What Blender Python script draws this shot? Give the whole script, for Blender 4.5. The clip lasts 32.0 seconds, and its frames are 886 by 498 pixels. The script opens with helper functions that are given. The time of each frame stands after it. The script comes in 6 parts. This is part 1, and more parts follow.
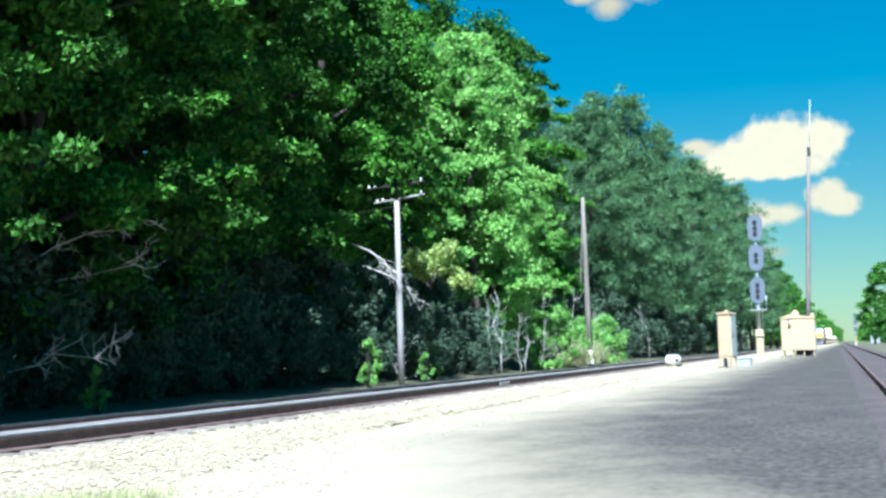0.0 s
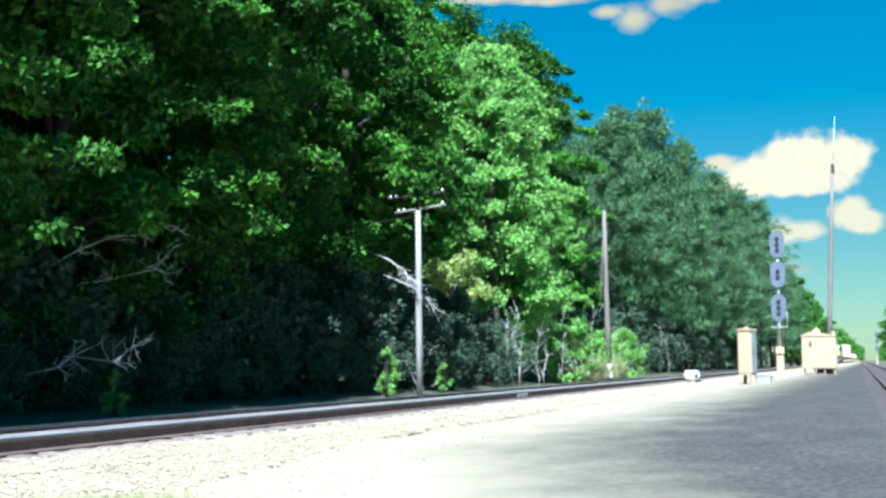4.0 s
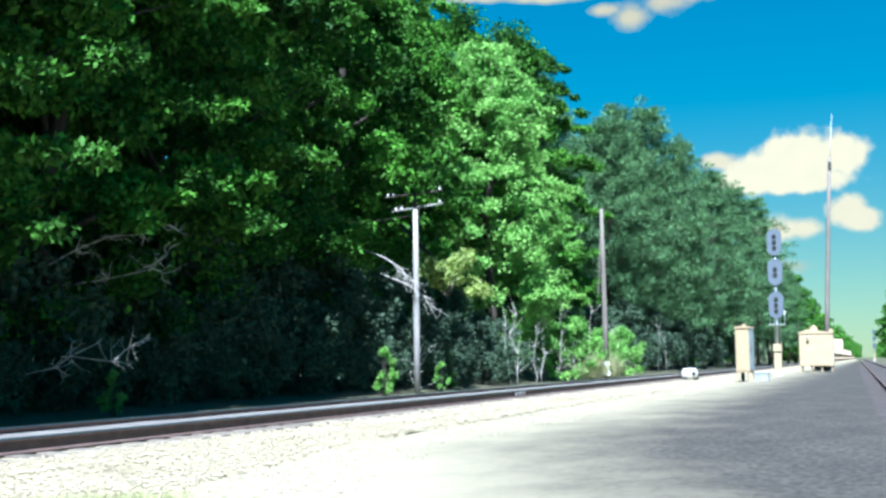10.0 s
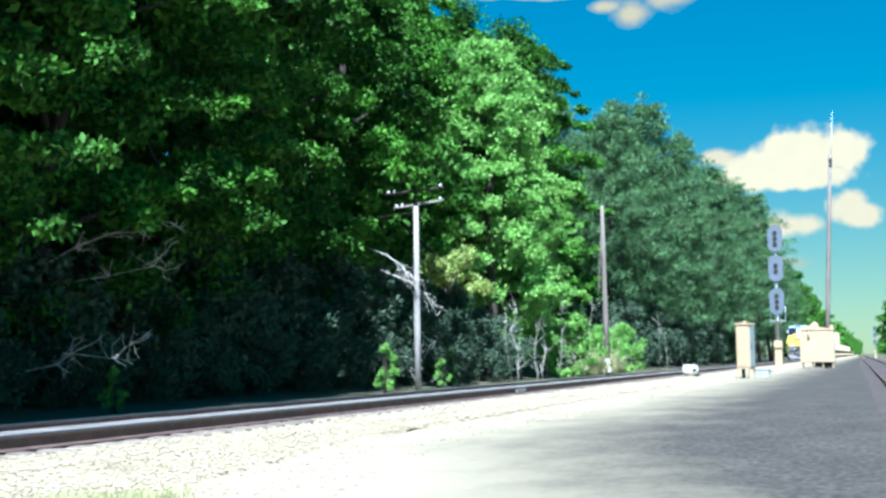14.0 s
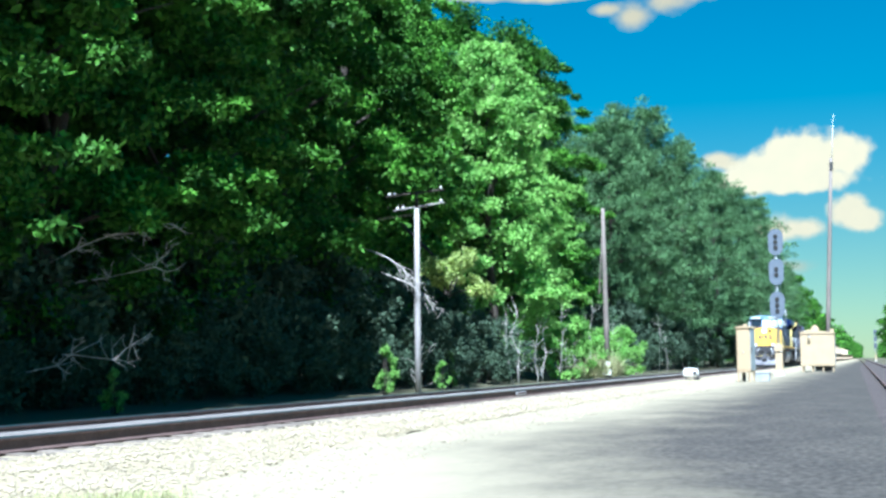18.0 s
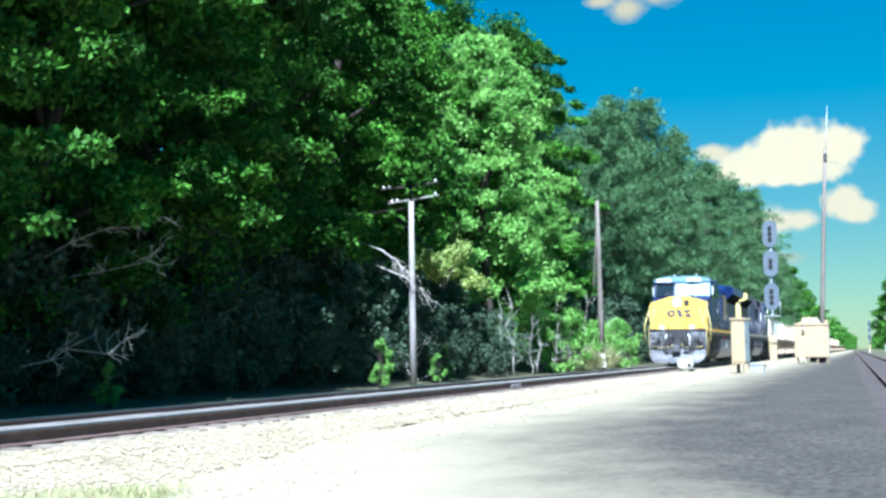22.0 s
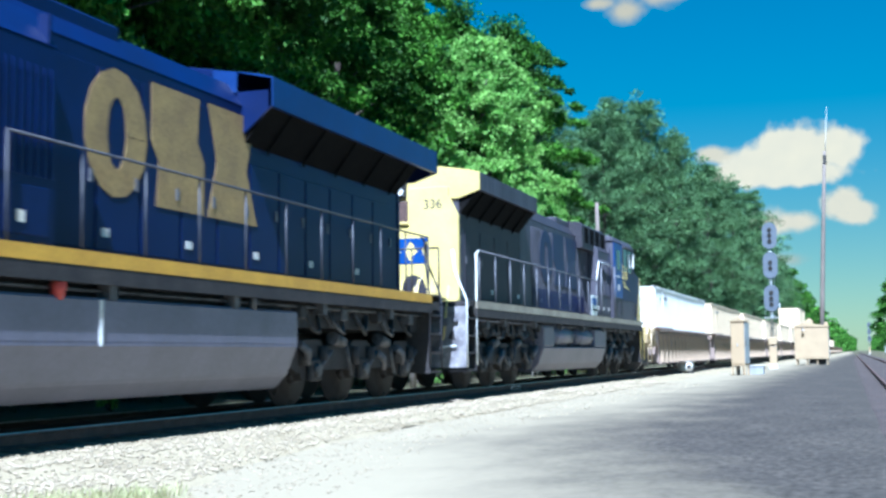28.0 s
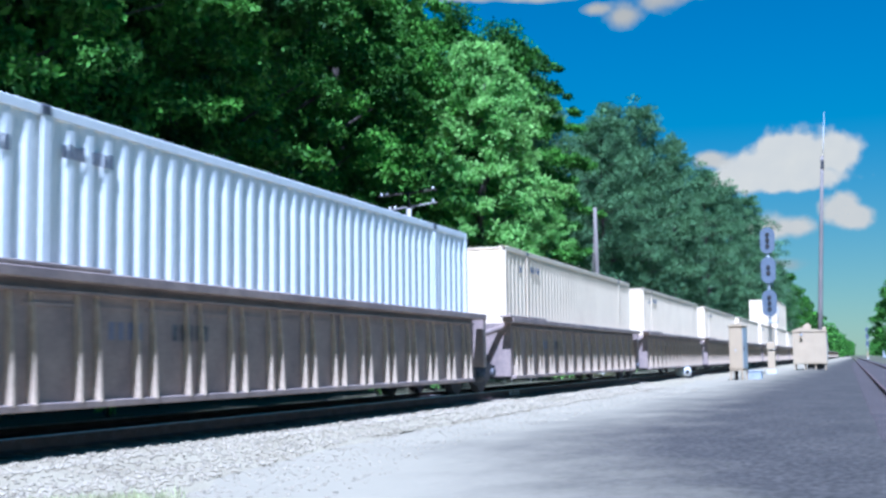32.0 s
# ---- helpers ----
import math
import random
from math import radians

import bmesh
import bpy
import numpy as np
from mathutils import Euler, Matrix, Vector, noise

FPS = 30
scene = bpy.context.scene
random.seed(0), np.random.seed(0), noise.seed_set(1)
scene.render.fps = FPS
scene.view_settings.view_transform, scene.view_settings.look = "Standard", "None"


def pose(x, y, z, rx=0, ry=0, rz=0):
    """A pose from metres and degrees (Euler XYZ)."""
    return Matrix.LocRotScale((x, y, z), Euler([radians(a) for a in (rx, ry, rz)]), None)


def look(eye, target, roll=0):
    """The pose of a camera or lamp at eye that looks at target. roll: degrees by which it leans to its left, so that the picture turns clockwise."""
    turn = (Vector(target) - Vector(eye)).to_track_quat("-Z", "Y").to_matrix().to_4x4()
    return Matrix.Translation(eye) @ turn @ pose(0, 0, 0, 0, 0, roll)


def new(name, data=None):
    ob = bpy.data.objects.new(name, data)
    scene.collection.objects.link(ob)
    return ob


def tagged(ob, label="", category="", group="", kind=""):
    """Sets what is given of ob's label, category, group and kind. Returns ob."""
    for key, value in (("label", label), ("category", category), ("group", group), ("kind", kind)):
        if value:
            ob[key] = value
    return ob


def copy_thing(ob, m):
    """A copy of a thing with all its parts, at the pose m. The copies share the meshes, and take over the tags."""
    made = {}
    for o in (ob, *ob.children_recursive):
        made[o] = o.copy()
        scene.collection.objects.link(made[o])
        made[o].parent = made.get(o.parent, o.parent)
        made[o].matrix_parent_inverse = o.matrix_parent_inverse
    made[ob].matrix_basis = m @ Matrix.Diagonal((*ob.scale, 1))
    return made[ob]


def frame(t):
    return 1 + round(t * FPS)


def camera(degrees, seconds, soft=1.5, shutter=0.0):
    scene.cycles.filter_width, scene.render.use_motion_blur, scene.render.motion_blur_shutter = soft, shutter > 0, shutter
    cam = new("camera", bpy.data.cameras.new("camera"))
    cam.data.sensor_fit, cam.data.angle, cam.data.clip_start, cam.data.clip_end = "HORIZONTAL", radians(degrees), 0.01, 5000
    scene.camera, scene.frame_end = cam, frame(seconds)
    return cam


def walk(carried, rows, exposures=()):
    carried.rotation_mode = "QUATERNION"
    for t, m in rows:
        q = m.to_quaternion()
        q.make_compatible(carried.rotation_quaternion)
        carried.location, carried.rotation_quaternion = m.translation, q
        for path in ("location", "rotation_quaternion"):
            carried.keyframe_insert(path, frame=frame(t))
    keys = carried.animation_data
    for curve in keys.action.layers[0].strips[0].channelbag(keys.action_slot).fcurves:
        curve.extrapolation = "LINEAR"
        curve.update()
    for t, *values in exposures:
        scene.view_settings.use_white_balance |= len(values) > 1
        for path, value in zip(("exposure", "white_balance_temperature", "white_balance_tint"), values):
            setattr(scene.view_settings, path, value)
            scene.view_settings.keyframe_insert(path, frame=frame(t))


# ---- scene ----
# Metres; y runs along the railway towards the distance, z up. Lot surface at z = 0, rail tops at 0.2.
cam = camera(40.55, 32.0, 2.8, 0.25)
EYE = (0.0, 0.0, 0.97)
# seconds, turn to the left, tilt up, lean (degrees)
PATH = [
    (0, 18.623, 4.862, -1.446), (0.5, 18.605, 4.824, -1.426), (1, 18.724, 4.922, -1.425), (1.5, 18.795, 4.975, -1.345), (2, 18.859, 4.831, -0.753),
    (2.5, 19.532, 5.285, -0.235), (3, 19.620, 5.466, -0.161), (3.5, 19.583, 5.371, -0.252), (5.5, 19.609, 5.430, -0.299), (6, 19.525, 5.448, -0.282),
    (6.5, 19.461, 5.439, -0.418), (7, 19.432, 5.356, -0.462), (7.5, 19.544, 5.373, -0.355), (8, 19.673, 5.394, -0.351), (8.5, 19.648, 5.382, -0.385),
    (9, 19.586, 5.361, -0.442), (9.5, 19.542, 5.357, -0.453), (10, 19.472, 5.316, -0.467), (10.5, 19.512, 5.347, -0.477), (11, 19.565, 5.428, -0.448),
    (11.5, 19.590, 5.405, -0.388), (12, 19.518, 5.306, -0.441), (12.5, 19.500, 5.200, -0.550), (13, 19.456, 5.117, -0.599), (13.5, 19.441, 5.127, -0.576),
    (14, 19.505, 5.160, -0.514), (14.5, 19.597, 5.228, -0.522), (16.5, 19.464, 5.258, -0.514), (17, 19.449, 5.237, -0.472), (17.5, 19.542, 5.238, -0.459),
    (18, 19.534, 5.273, -0.319), (18.5, 19.548, 5.261, -0.399), (19, 19.474, 5.153, -0.487), (19.5, 19.472, 5.167, -0.547), (20, 19.418, 5.208, -0.604),
    (20.5, 19.382, 5.283, -0.699), (21, 19.376, 5.256, -0.634), (21.5, 19.389, 5.068, -0.525), (22, 19.278, 4.931, -0.545), (22.5, 19.129, 4.831, -0.563),
    (23, 19.066, 4.813, -0.559), (23.5, 19.027, 4.773, -0.624), (24, 19.149, 4.845, -0.487), (24.5, 19.196, 4.791, -0.400), (25, 19.136, 4.709, -0.559),
    (25.5, 19.043, 4.650, -0.613), (27.5, 19.308, 5.113, -0.488), (28, 19.262, 5.029, -0.600), (28.5, 19.198, 5.008, -0.830), (29, 19.050, 4.953, -0.568),
    (29.5, 19.013, 4.944, -0.689), (30, 19.171, 5.074, -0.635), (30.5, 19.205, 5.093, -0.455), (31, 19.153, 5.039, -0.730), (31.5, 19.169, 5.068, -0.554),
    (32, 19.171, 5.274, -0.652),
]


def aim(turn, tilt, lean):
    return pose(*EYE, 0, 0, turn) @ pose(0, 0, 0, 90 + tilt) @ pose(0, 0, 0, 0, 0, lean)


# seconds, stops, kelvin, tint
EXPOSURES = [(0, 1.85, 4800, 6), (26, 1.85, 4750, 6), (28, 1.62, 4600, 10), (31, 1.8, 4650, 11), (31.5, 1.85, 4650, 11), (32, 1.32, 4300, 19)]
walk(cam, [(t, aim(a, b, c)) for t, a, b, c in PATH], EXPOSURES)

# ---- light ----
SUN_ELEV, SUN_AZ = 55.0, 170.5   # degrees; azimuth clockwise from +y
world = bpy.data.worlds.new("sky")
scene.world = world
world.use_nodes = True
wn = world.node_tree.nodes
sky = wn.new("ShaderNodeTexSky")
sky.sky_type = "NISHITA"
sky.sun_disc = False
sky.sun_elevation = radians(SUN_ELEV)
sky.sun_rotation = radians(SUN_AZ)
sky.air_density, sky.dust_density, sky.ozone_density = 1.0, 0.1, 2.0
wn["Background"].inputs["Strength"].default_value = 0.026
deep = wn.new("ShaderNodeMix")
deep.data_type, deep.blend_type = "RGBA", "MULTIPLY"
deep.inputs["Factor"].default_value = 1.0
aloft = wn.new("ShaderNodeTexCoord")   # deep blue-green overhead, paler and warmer towards the horizon
height = wn.new("ShaderNodeSeparateXYZ")
world.node_tree.links.new(aloft.outputs["Generated"], height.inputs[0])
climb = wn.new("ShaderNodeMapRange")
climb.interpolation_type = "SMOOTHSTEP"
climb.inputs["From Min"].default_value, climb.inputs["From Max"].default_value = 0.02, 0.30
world.node_tree.links.new(height.outputs["Z"], climb.inputs["Value"])
tone = wn.new("ShaderNodeMix")
tone.data_type = "RGBA"
tone.inputs["A"].default_value, tone.inputs["B"].default_value = (0.74, 0.90, 0.62, 1), (0.085, 1.0, 0.98, 1)
world.node_tree.links.new(climb.outputs[0], tone.inputs["Factor"])
world.node_tree.links.new(tone.outputs["Result"], deep.inputs["B"])
world.node_tree.links.new(sky.outputs[0], deep.inputs["A"])
world.node_tree.links.new(deep.outputs["Result"], wn["Background"].inputs["Color"])
sun_data = bpy.data.lights.new("sun", "SUN")
sun_data.energy, sun_data.angle, sun_data.color = 5.0, radians(0.55), (1.0, 0.94, 0.84)
sun = new("sun", sun_data)
to_sun = Vector((math.sin(radians(SUN_AZ)) * math.cos(radians(SUN_ELEV)), math.cos(radians(SUN_AZ)) * math.cos(radians(SUN_ELEV)), math.sin(radians(SUN_ELEV))))
sun.matrix_world = look(to_sun * 200, (0, 0, 0))


# ---- materials ----
def material(name, base, rough=0.6, metal=0.0, second=None, scale=3.0, fine=40.0, bump=0.15, mix=0.5, spec=0.5, fine_amount=0.25, rand=0.0, island=0.0, through_light=0.0, glow=0.0, stretch=(1, 1, 1)):
    """Principled surface with broad stains towards a second colour and a fine grain."""
    m = bpy.data.materials.new(name)
    m.use_nodes = True
    n, l = m.node_tree.nodes, m.node_tree.links
    b = n["Principled BSDF"]
    b.inputs["Roughness"].default_value = rough
    b.inputs["Metallic"].default_value = metal
    b.inputs["Specular IOR Level"].default_value = spec
    second = second or tuple(c * 0.6 for c in base)
    tc = n.new("ShaderNodeTexCoord")
    mp = n.new("ShaderNodeMapping")
    mp.inputs["Scale"].default_value = stretch
    l.new(tc.outputs["Object"], mp.inputs["Vector"])
    n1 = n.new("ShaderNodeTexNoise")
    n1.inputs["Scale"].default_value, n1.inputs["Detail"].default_value, n1.inputs["Roughness"].default_value = scale, 4, 0.6
    n2 = n.new("ShaderNodeTexNoise")
    n2.inputs["Scale"].default_value, n2.inputs["Detail"].default_value = fine, 3
    l.new(mp.outputs[0], n1.inputs["Vector"])
    l.new(mp.outputs[0], n2.inputs["Vector"])
    ramp = n.new("ShaderNodeValToRGB")
    ramp.color_ramp.elements[0].position, ramp.color_ramp.elements[1].position = 0.5 - 0.25 * (1.2 - mix), 0.5 + 0.3 * (1.2 - mix)
    ramp.color_ramp.elements[0].color, ramp.color_ramp.elements[1].color = (*second, 1), (*base, 1)
    l.new(n1.outputs["Fac"], ramp.inputs[0])
    hsv = n.new("ShaderNodeHueSaturation")
    l.new(ramp.outputs[0], hsv.inputs["Color"])
    mr = n.new("ShaderNodeMapRange")
    mr.inputs["From Min"].default_value, mr.inputs["From Max"].default_value = 0.25, 0.75
    mr.inputs["To Min"].default_value, mr.inputs["To Max"].default_value = 1 - fine_amount, 1 + fine_amount
    l.new(n2.outputs["Fac"], mr.inputs["Value"])
    value = mr.outputs[0]
    for amount, node, socket in ((rand, "ShaderNodeObjectInfo", "Random"), (island, "ShaderNodeNewGeometry", "Random Per Island")):
        if amount:
            src = n.new(node)
            r2 = n.new("ShaderNodeMapRange")
            r2.inputs["To Min"].default_value, r2.inputs["To Max"].default_value = 1 - amount, 1 + amount
            l.new(src.outputs[socket], r2.inputs["Value"])
            mu = n.new("ShaderNodeMath")
            mu.operation = "MULTIPLY"
            l.new(value, mu.inputs[0])
            l.new(r2.outputs[0], mu.inputs[1])
            value = mu.outputs[0]
    l.new(value, hsv.inputs["Value"])
    l.new(hsv.outputs[0], b.inputs["Base Color"])
    if bump:
        bp = n.new("ShaderNodeBump")
        bp.inputs["Strength"].default_value, bp.inputs["Distance"].default_value = bump, 0.02
        l.new(n2.outputs["Fac"], bp.inputs["Height"])
        l.new(bp.outputs[0], b.inputs["Normal"])
    if glow:
        l.new(hsv.outputs[0], b.inputs["Emission Color"])
        b.inputs["Emission Strength"].default_value = glow
    if through_light:
        tr = n.new("ShaderNodeBsdfTranslucent")
        l.new(hsv.outputs[0], tr.inputs["Color"])
        ms = n.new("ShaderNodeMixShader")
        ms.inputs[0].default_value = through_light
        l.new(b.outputs[0], ms.inputs[1])
        l.new(tr.outputs[0], ms.inputs[2])
        l.new(ms.outputs[0], n["Material Output"].inputs["Surface"])
    return m


GRAVEL = material("gravel", (0.335, 0.285, 0.18), 0.95, second=(0.25, 0.205, 0.125), scale=0.6, fine=45, bump=0.4, fine_amount=0.25)
STONE = material("ballast_stone", (0.33, 0.28, 0.19), 0.9, second=(0.26, 0.215, 0.145), scale=6, fine=60, bump=0.3, island=0.22)
LOT = material("lot_surface", (0.066, 0.058, 0.049), 0.95, second=(0.046, 0.041, 0.036), scale=1.1, fine=14, bump=0.5, fine_amount=0.45, stretch=(1.0, 0.45, 1), spec=0.2)


def dust_over(m, dust, x_full, x_none):
    """Pale stone dust that has spread from the ballast over a surface, thinning out towards x_none."""
    n, l = m.node_tree.nodes, m.node_tree.links
    b = n["Principled BSDF"]
    was = b.inputs["Base Color"].links[0].from_socket
    tc = n.new("ShaderNodeTexCoord")
    sep = n.new("ShaderNodeSeparateXYZ")
    l.new(tc.outputs["Object"], sep.inputs[0])
    mp = n.new("ShaderNodeMapping")
    mp.inputs["Scale"].default_value = (0.7, 0.4, 1)
    l.new(tc.outputs["Object"], mp.inputs["Vector"])
    nz = n.new("ShaderNodeTexNoise")
    nz.inputs["Scale"].default_value, nz.inputs["Detail"].default_value, nz.inputs["Roughness"].default_value = 1.0, 6, 0.65
    l.new(mp.outputs[0], nz.inputs["Vector"])
    wave = n.new("ShaderNodeMath")
    wave.operation = "MULTIPLY_ADD"
    wave.inputs[1].default_value = 3.4
    l.new(nz.outputs["Fac"], wave.inputs[0])
    near = n.new("ShaderNodeMapRange")   # reaches further across at the near end
    near.inputs["From Min"].default_value, near.inputs["From Max"].default_value = 5.5, 13.0
    near.inputs["To Min"].default_value, near.inputs["To Max"].default_value = -3.2, 0.0
    l.new(sep.outputs["Y"], near.inputs["Value"])
    shifted = n.new("ShaderNodeMath")
    l.new(sep.outputs["X"], shifted.inputs[0])
    l.new(near.outputs[0], shifted.inputs[1])
    l.new(shifted.outputs[0], wave.inputs[2])
    mr = n.new("ShaderNodeMapRange")
    mr.interpolation_type = "SMOOTHSTEP"
    mr.inputs["From Min"].default_value, mr.inputs["From Max"].default_value = x_full + 1.7, x_none + 1.7
    mr.inputs["To Min"].default_value, mr.inputs["To Max"].default_value = 1.0, 0.0
    l.new(wave.outputs[0], mr.inputs["Value"])
    mx = n.new("ShaderNodeMix")
    mx.data_type = "RGBA"
    l.new(mr.outputs[0], mx.inputs["Factor"])
    l.new(was, mx.inputs["A"])
    mx.inputs["B"].default_value = (*dust, 1)
    l.new(mx.outputs["Result"], b.inputs["Base Color"])


# real dust by the ballast; the darker right side also holds vignetting
dust_over(LOT, (0.285, 0.245, 0.168), -5.8, -1.8)
GROUND = material("woods_soil", (0.10, 0.075, 0.045), 0.95, second=(0.06, 0.07, 0.03), scale=0.4, fine=20, bump=0.6)
RAILHEAD = material("worn_rail_head", (0.55, 0.54, 0.52), 0.28, 1.0, scale=4, fine=80, bump=0.03)
RUST = material("rusty_rail", (0.135, 0.085, 0.07), 0.8, 0.1, second=(0.075, 0.046, 0.04), scale=5, fine=70)
TIE = material("creosoted_tie", (0.11, 0.085, 0.065), 0.9, second=(0.19, 0.16, 0.13), scale=4, fine=30, bump=0.5, rand=0.2, stretch=(1, 6, 1))
# two-tone patches: sunlit clusters and dark gaps put into the leaf colour
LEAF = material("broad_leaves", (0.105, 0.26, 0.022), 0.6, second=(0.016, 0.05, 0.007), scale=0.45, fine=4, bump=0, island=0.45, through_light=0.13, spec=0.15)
# paler and bluer than LEAF: haze over the low woods put into colour
UNDERGROWTH = material("hazed_leaves", (0.085, 0.125, 0.075), 0.75, second=(0.055, 0.085, 0.055), scale=0.6, fine=4, bump=0, island=0.3, through_light=0.2, spec=0.1)
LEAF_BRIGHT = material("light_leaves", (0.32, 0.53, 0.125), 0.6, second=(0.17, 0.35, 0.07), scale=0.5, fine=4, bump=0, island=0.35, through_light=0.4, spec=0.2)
DRYGRASS = material("dry_grass", (0.50, 0.47, 0.27), 0.7, second=(0.36, 0.38, 0.17), scale=1.5, fine=5, bump=0, island=0.3, through_light=0.35, spec=0.15)
LEAF_YELLOW = material("fading_leaves", (0.43, 0.52, 0.14), 0.55, second=(0.30, 0.39, 0.10), scale=1, fine=5, bump=0, island=0.3, through_light=0.4)
NEEDLE = material("pine_needles", (0.14, 0.25, 0.095), 0.75, second=(0.05, 0.10, 0.046), scale=0.35, fine=4, bump=0, island=0.4, through_light=0.12, spec=0.12)
BARK = material("bark", (0.06, 0.047, 0.036), 0.95, second=(0.03, 0.024, 0.018), scale=4, fine=25, bump=0.8, stretch=(3, 3, 0.6))
DEADWOOD = material("bleached_dead_wood", (0.48, 0.45, 0.40), 0.85, second=(0.33, 0.3, 0.27), scale=5, fine=30, bump=0.4)
POLE_SUNLIT = material("sunlit_pole_wood", (0.38, 0.35, 0.33), 0.85, second=(0.26, 0.235, 0.22), scale=3, fine=35, bump=0.5, stretch=(5, 5, 0.4))
POLEWOOD = material("weathered_pole_wood", (0.22, 0.185, 0.155), 0.85, second=(0.14, 0.115, 0.10), scale=3, fine=35, bump=0.5, stretch=(5, 5, 0.4))
CREAM = material("cream_case_paint", (0.42, 0.32, 0.195), 0.5, second=(0.37, 0.28, 0.17), scale=1.2, fine=30, bump=0.03, fine_amount=0.04)
SILVER = material("aluminium_paint", (0.55, 0.57, 0.58), 0.45, 0.6, second=(0.42, 0.44, 0.45), scale=3, fine=40, bump=0.05, fine_amount=0.08)
BLACK = material("black_paint", (0.02, 0.02, 0.022), 0.5, second=(0.035, 0.033, 0.03), scale=3, fine=40, bump=0.05)
CONCRETE = material("concrete", (0.55, 0.52, 0.47), 0.9, second=(0.40, 0.38, 0.34), scale=2, fine=40, bump=0.3)
WHITE = material("white_paint", (0.74, 0.72, 0.66), 0.5, second=(0.66, 0.64, 0.6), scale=2, fine=40, bump=0.03, fine_amount=0.04)


# ---- mesh helpers ----
def finish(bm, smooth=False, bevel=0.0):
    if bevel:
        bmesh.ops.bevel(bm, geom=bm.edges[:], offset=bevel, segments=1, affect="EDGES", profile=0.5, clamp_overlap=True)
    if smooth:
        for f in bm.faces:
            f.smooth = True
    return bm


def mesh_of(name, bm, mat):
    me = bpy.data.meshes.new(name)
    bm.to_mesh(me)
    bm.free()
    me.materials.append(mat)
    return me


def part(name, bm, mat, parent, label=""):
    if parent.parent and parent.parent.parent:
        parent = parent.parent   # three levels at most
    ob = new(name, mesh_of(name, bm, mat))
    ob.parent = parent
    if label:
        ob["label"] = label
    return ob


def thing(name, at, label, category, group="", kind=""):
    ob = new(name)
    ob.empty_display_size = 0.2
    ob.matrix_basis = at
    return tagged(ob, label, category, group, kind)


def box(bm, x0, x1, y0, y1, z0, z1):
    v = [bm.verts.new(c) for c in ((x0, y0, z0), (x1, y0, z0), (x1, y1, z0), (x0, y1, z0), (x0, y0, z1), (x1, y0, z1), (x1, y1, z1), (x0, y1, z1))]
    for f in ((0, 3, 2, 1), (4, 5, 6, 7), (0, 1, 5, 4), (1, 2, 6, 5), (2, 3, 7, 6), (3, 0, 4, 7)):
        bm.faces.new([v[i] for i in f])
    return bm


def bx(x0, x1, y0, y1, z0, z1, bevel=0.0):
    return finish(box(bmesh.new(), x0, x1, y0, y1, z0, z1), bevel=bevel)


def tube(bm, points, radii, n=8, cap=True):
    """A round bar through points."""
    pts = [Vector(p) for p in points]
    if isinstance(radii, (int, float)):
        radii = [radii] * len(pts)
    rings = []
    for i, p in enumerate(pts):
        d = (pts[min(i + 1, len(pts) - 1)] - pts[max(i - 1, 0)]).normalized()
        a = d.orthogonal().normalized() if abs(d.z) < 0.99 else Vector((1, 0, 0))
        if i and abs(d.dot(rings_a)) < 0.95:
            a = (rings_a - d * rings_a.dot(d)).normalized()
        rings_a = a
        b = d.cross(a)
        rings.append([bm.verts.new(p + (a * math.cos(k * math.tau / n) + b * math.sin(k * math.tau / n)) * radii[i]) for k in range(n)])
    for r0, r1 in zip(rings, rings[1:]):
        for k in range(n):
            f = bm.faces.new((r0[k], r0[(k + 1) % n], r1[(k + 1) % n], r1[k]))
            f.smooth = n > 5
    if cap:
        bm.faces.new(rings[0][::-1])
        bm.faces.new(rings[-1])
    return bm


def bar(points, radii, n=8):
    return tube(bmesh.new(), points, radii, n)


def prism(bm, profile, y0, y1, axis="y"):
    """Extrudes a closed outline of (x, z) along y, or of (y, z) along x."""
    def at(a, c, b):
        return (a, b, c) if axis == "y" else (b, a, c)
    r0 = [bm.verts.new(at(a, c, y0)) for a, c in profile]
    r1 = [bm.verts.new(at(a, c, y1)) for a, c in profile]
    n = len(profile)
    for i in range(n):
        bm.faces.new((r0[i], r0[(i + 1) % n], r1[(i + 1) % n], r1[i]))
    bm.faces.new(r0[::-1])
    bm.faces.new(r1)
    bmesh.ops.recalc_face_normals(bm, faces=bm.faces[:])
    return bm


def pr(profile, y0, y1, axis="y", bevel=0.0):
    return finish(prism(bmesh.new(), profile, y0, y1, axis), bevel=bevel)


def mesh_object(name, verts, faces, mat, parent=None, smooth=False):
    me = bpy.data.meshes.new(name)
    me.from_pydata(verts, [], faces)
    me.materials.append(mat)
    if smooth:
        me.polygons.foreach_set("use_smooth", [True] * len(me.polygons))
    ob = new(name, me)
    ob.parent = parent
    return ob


# ---- ground ----
TRACK_X, RAIL_Z = -9.25, 0.2


def ground_height(x):
    knots = ((-4000, 0.0), (-60, 0.3), (-20, 0.1), (-15.5, -0.15), (-13, -0.12), (-11.6, 0.0), (-11.0, 0.06), (-8.95, 0.06), (-8.5, -0.02), (-7.6, -0.03), (-6.4, -0.03), (-5.0, -0.04), (-4.2, -0.02), (4000, -0.02))
    for (a, za), (b, zb) in zip(knots, knots[1:]):
        if a <= x <= b:
            return za + (zb - za) * (x - a) / (b - a)
    return 0.0


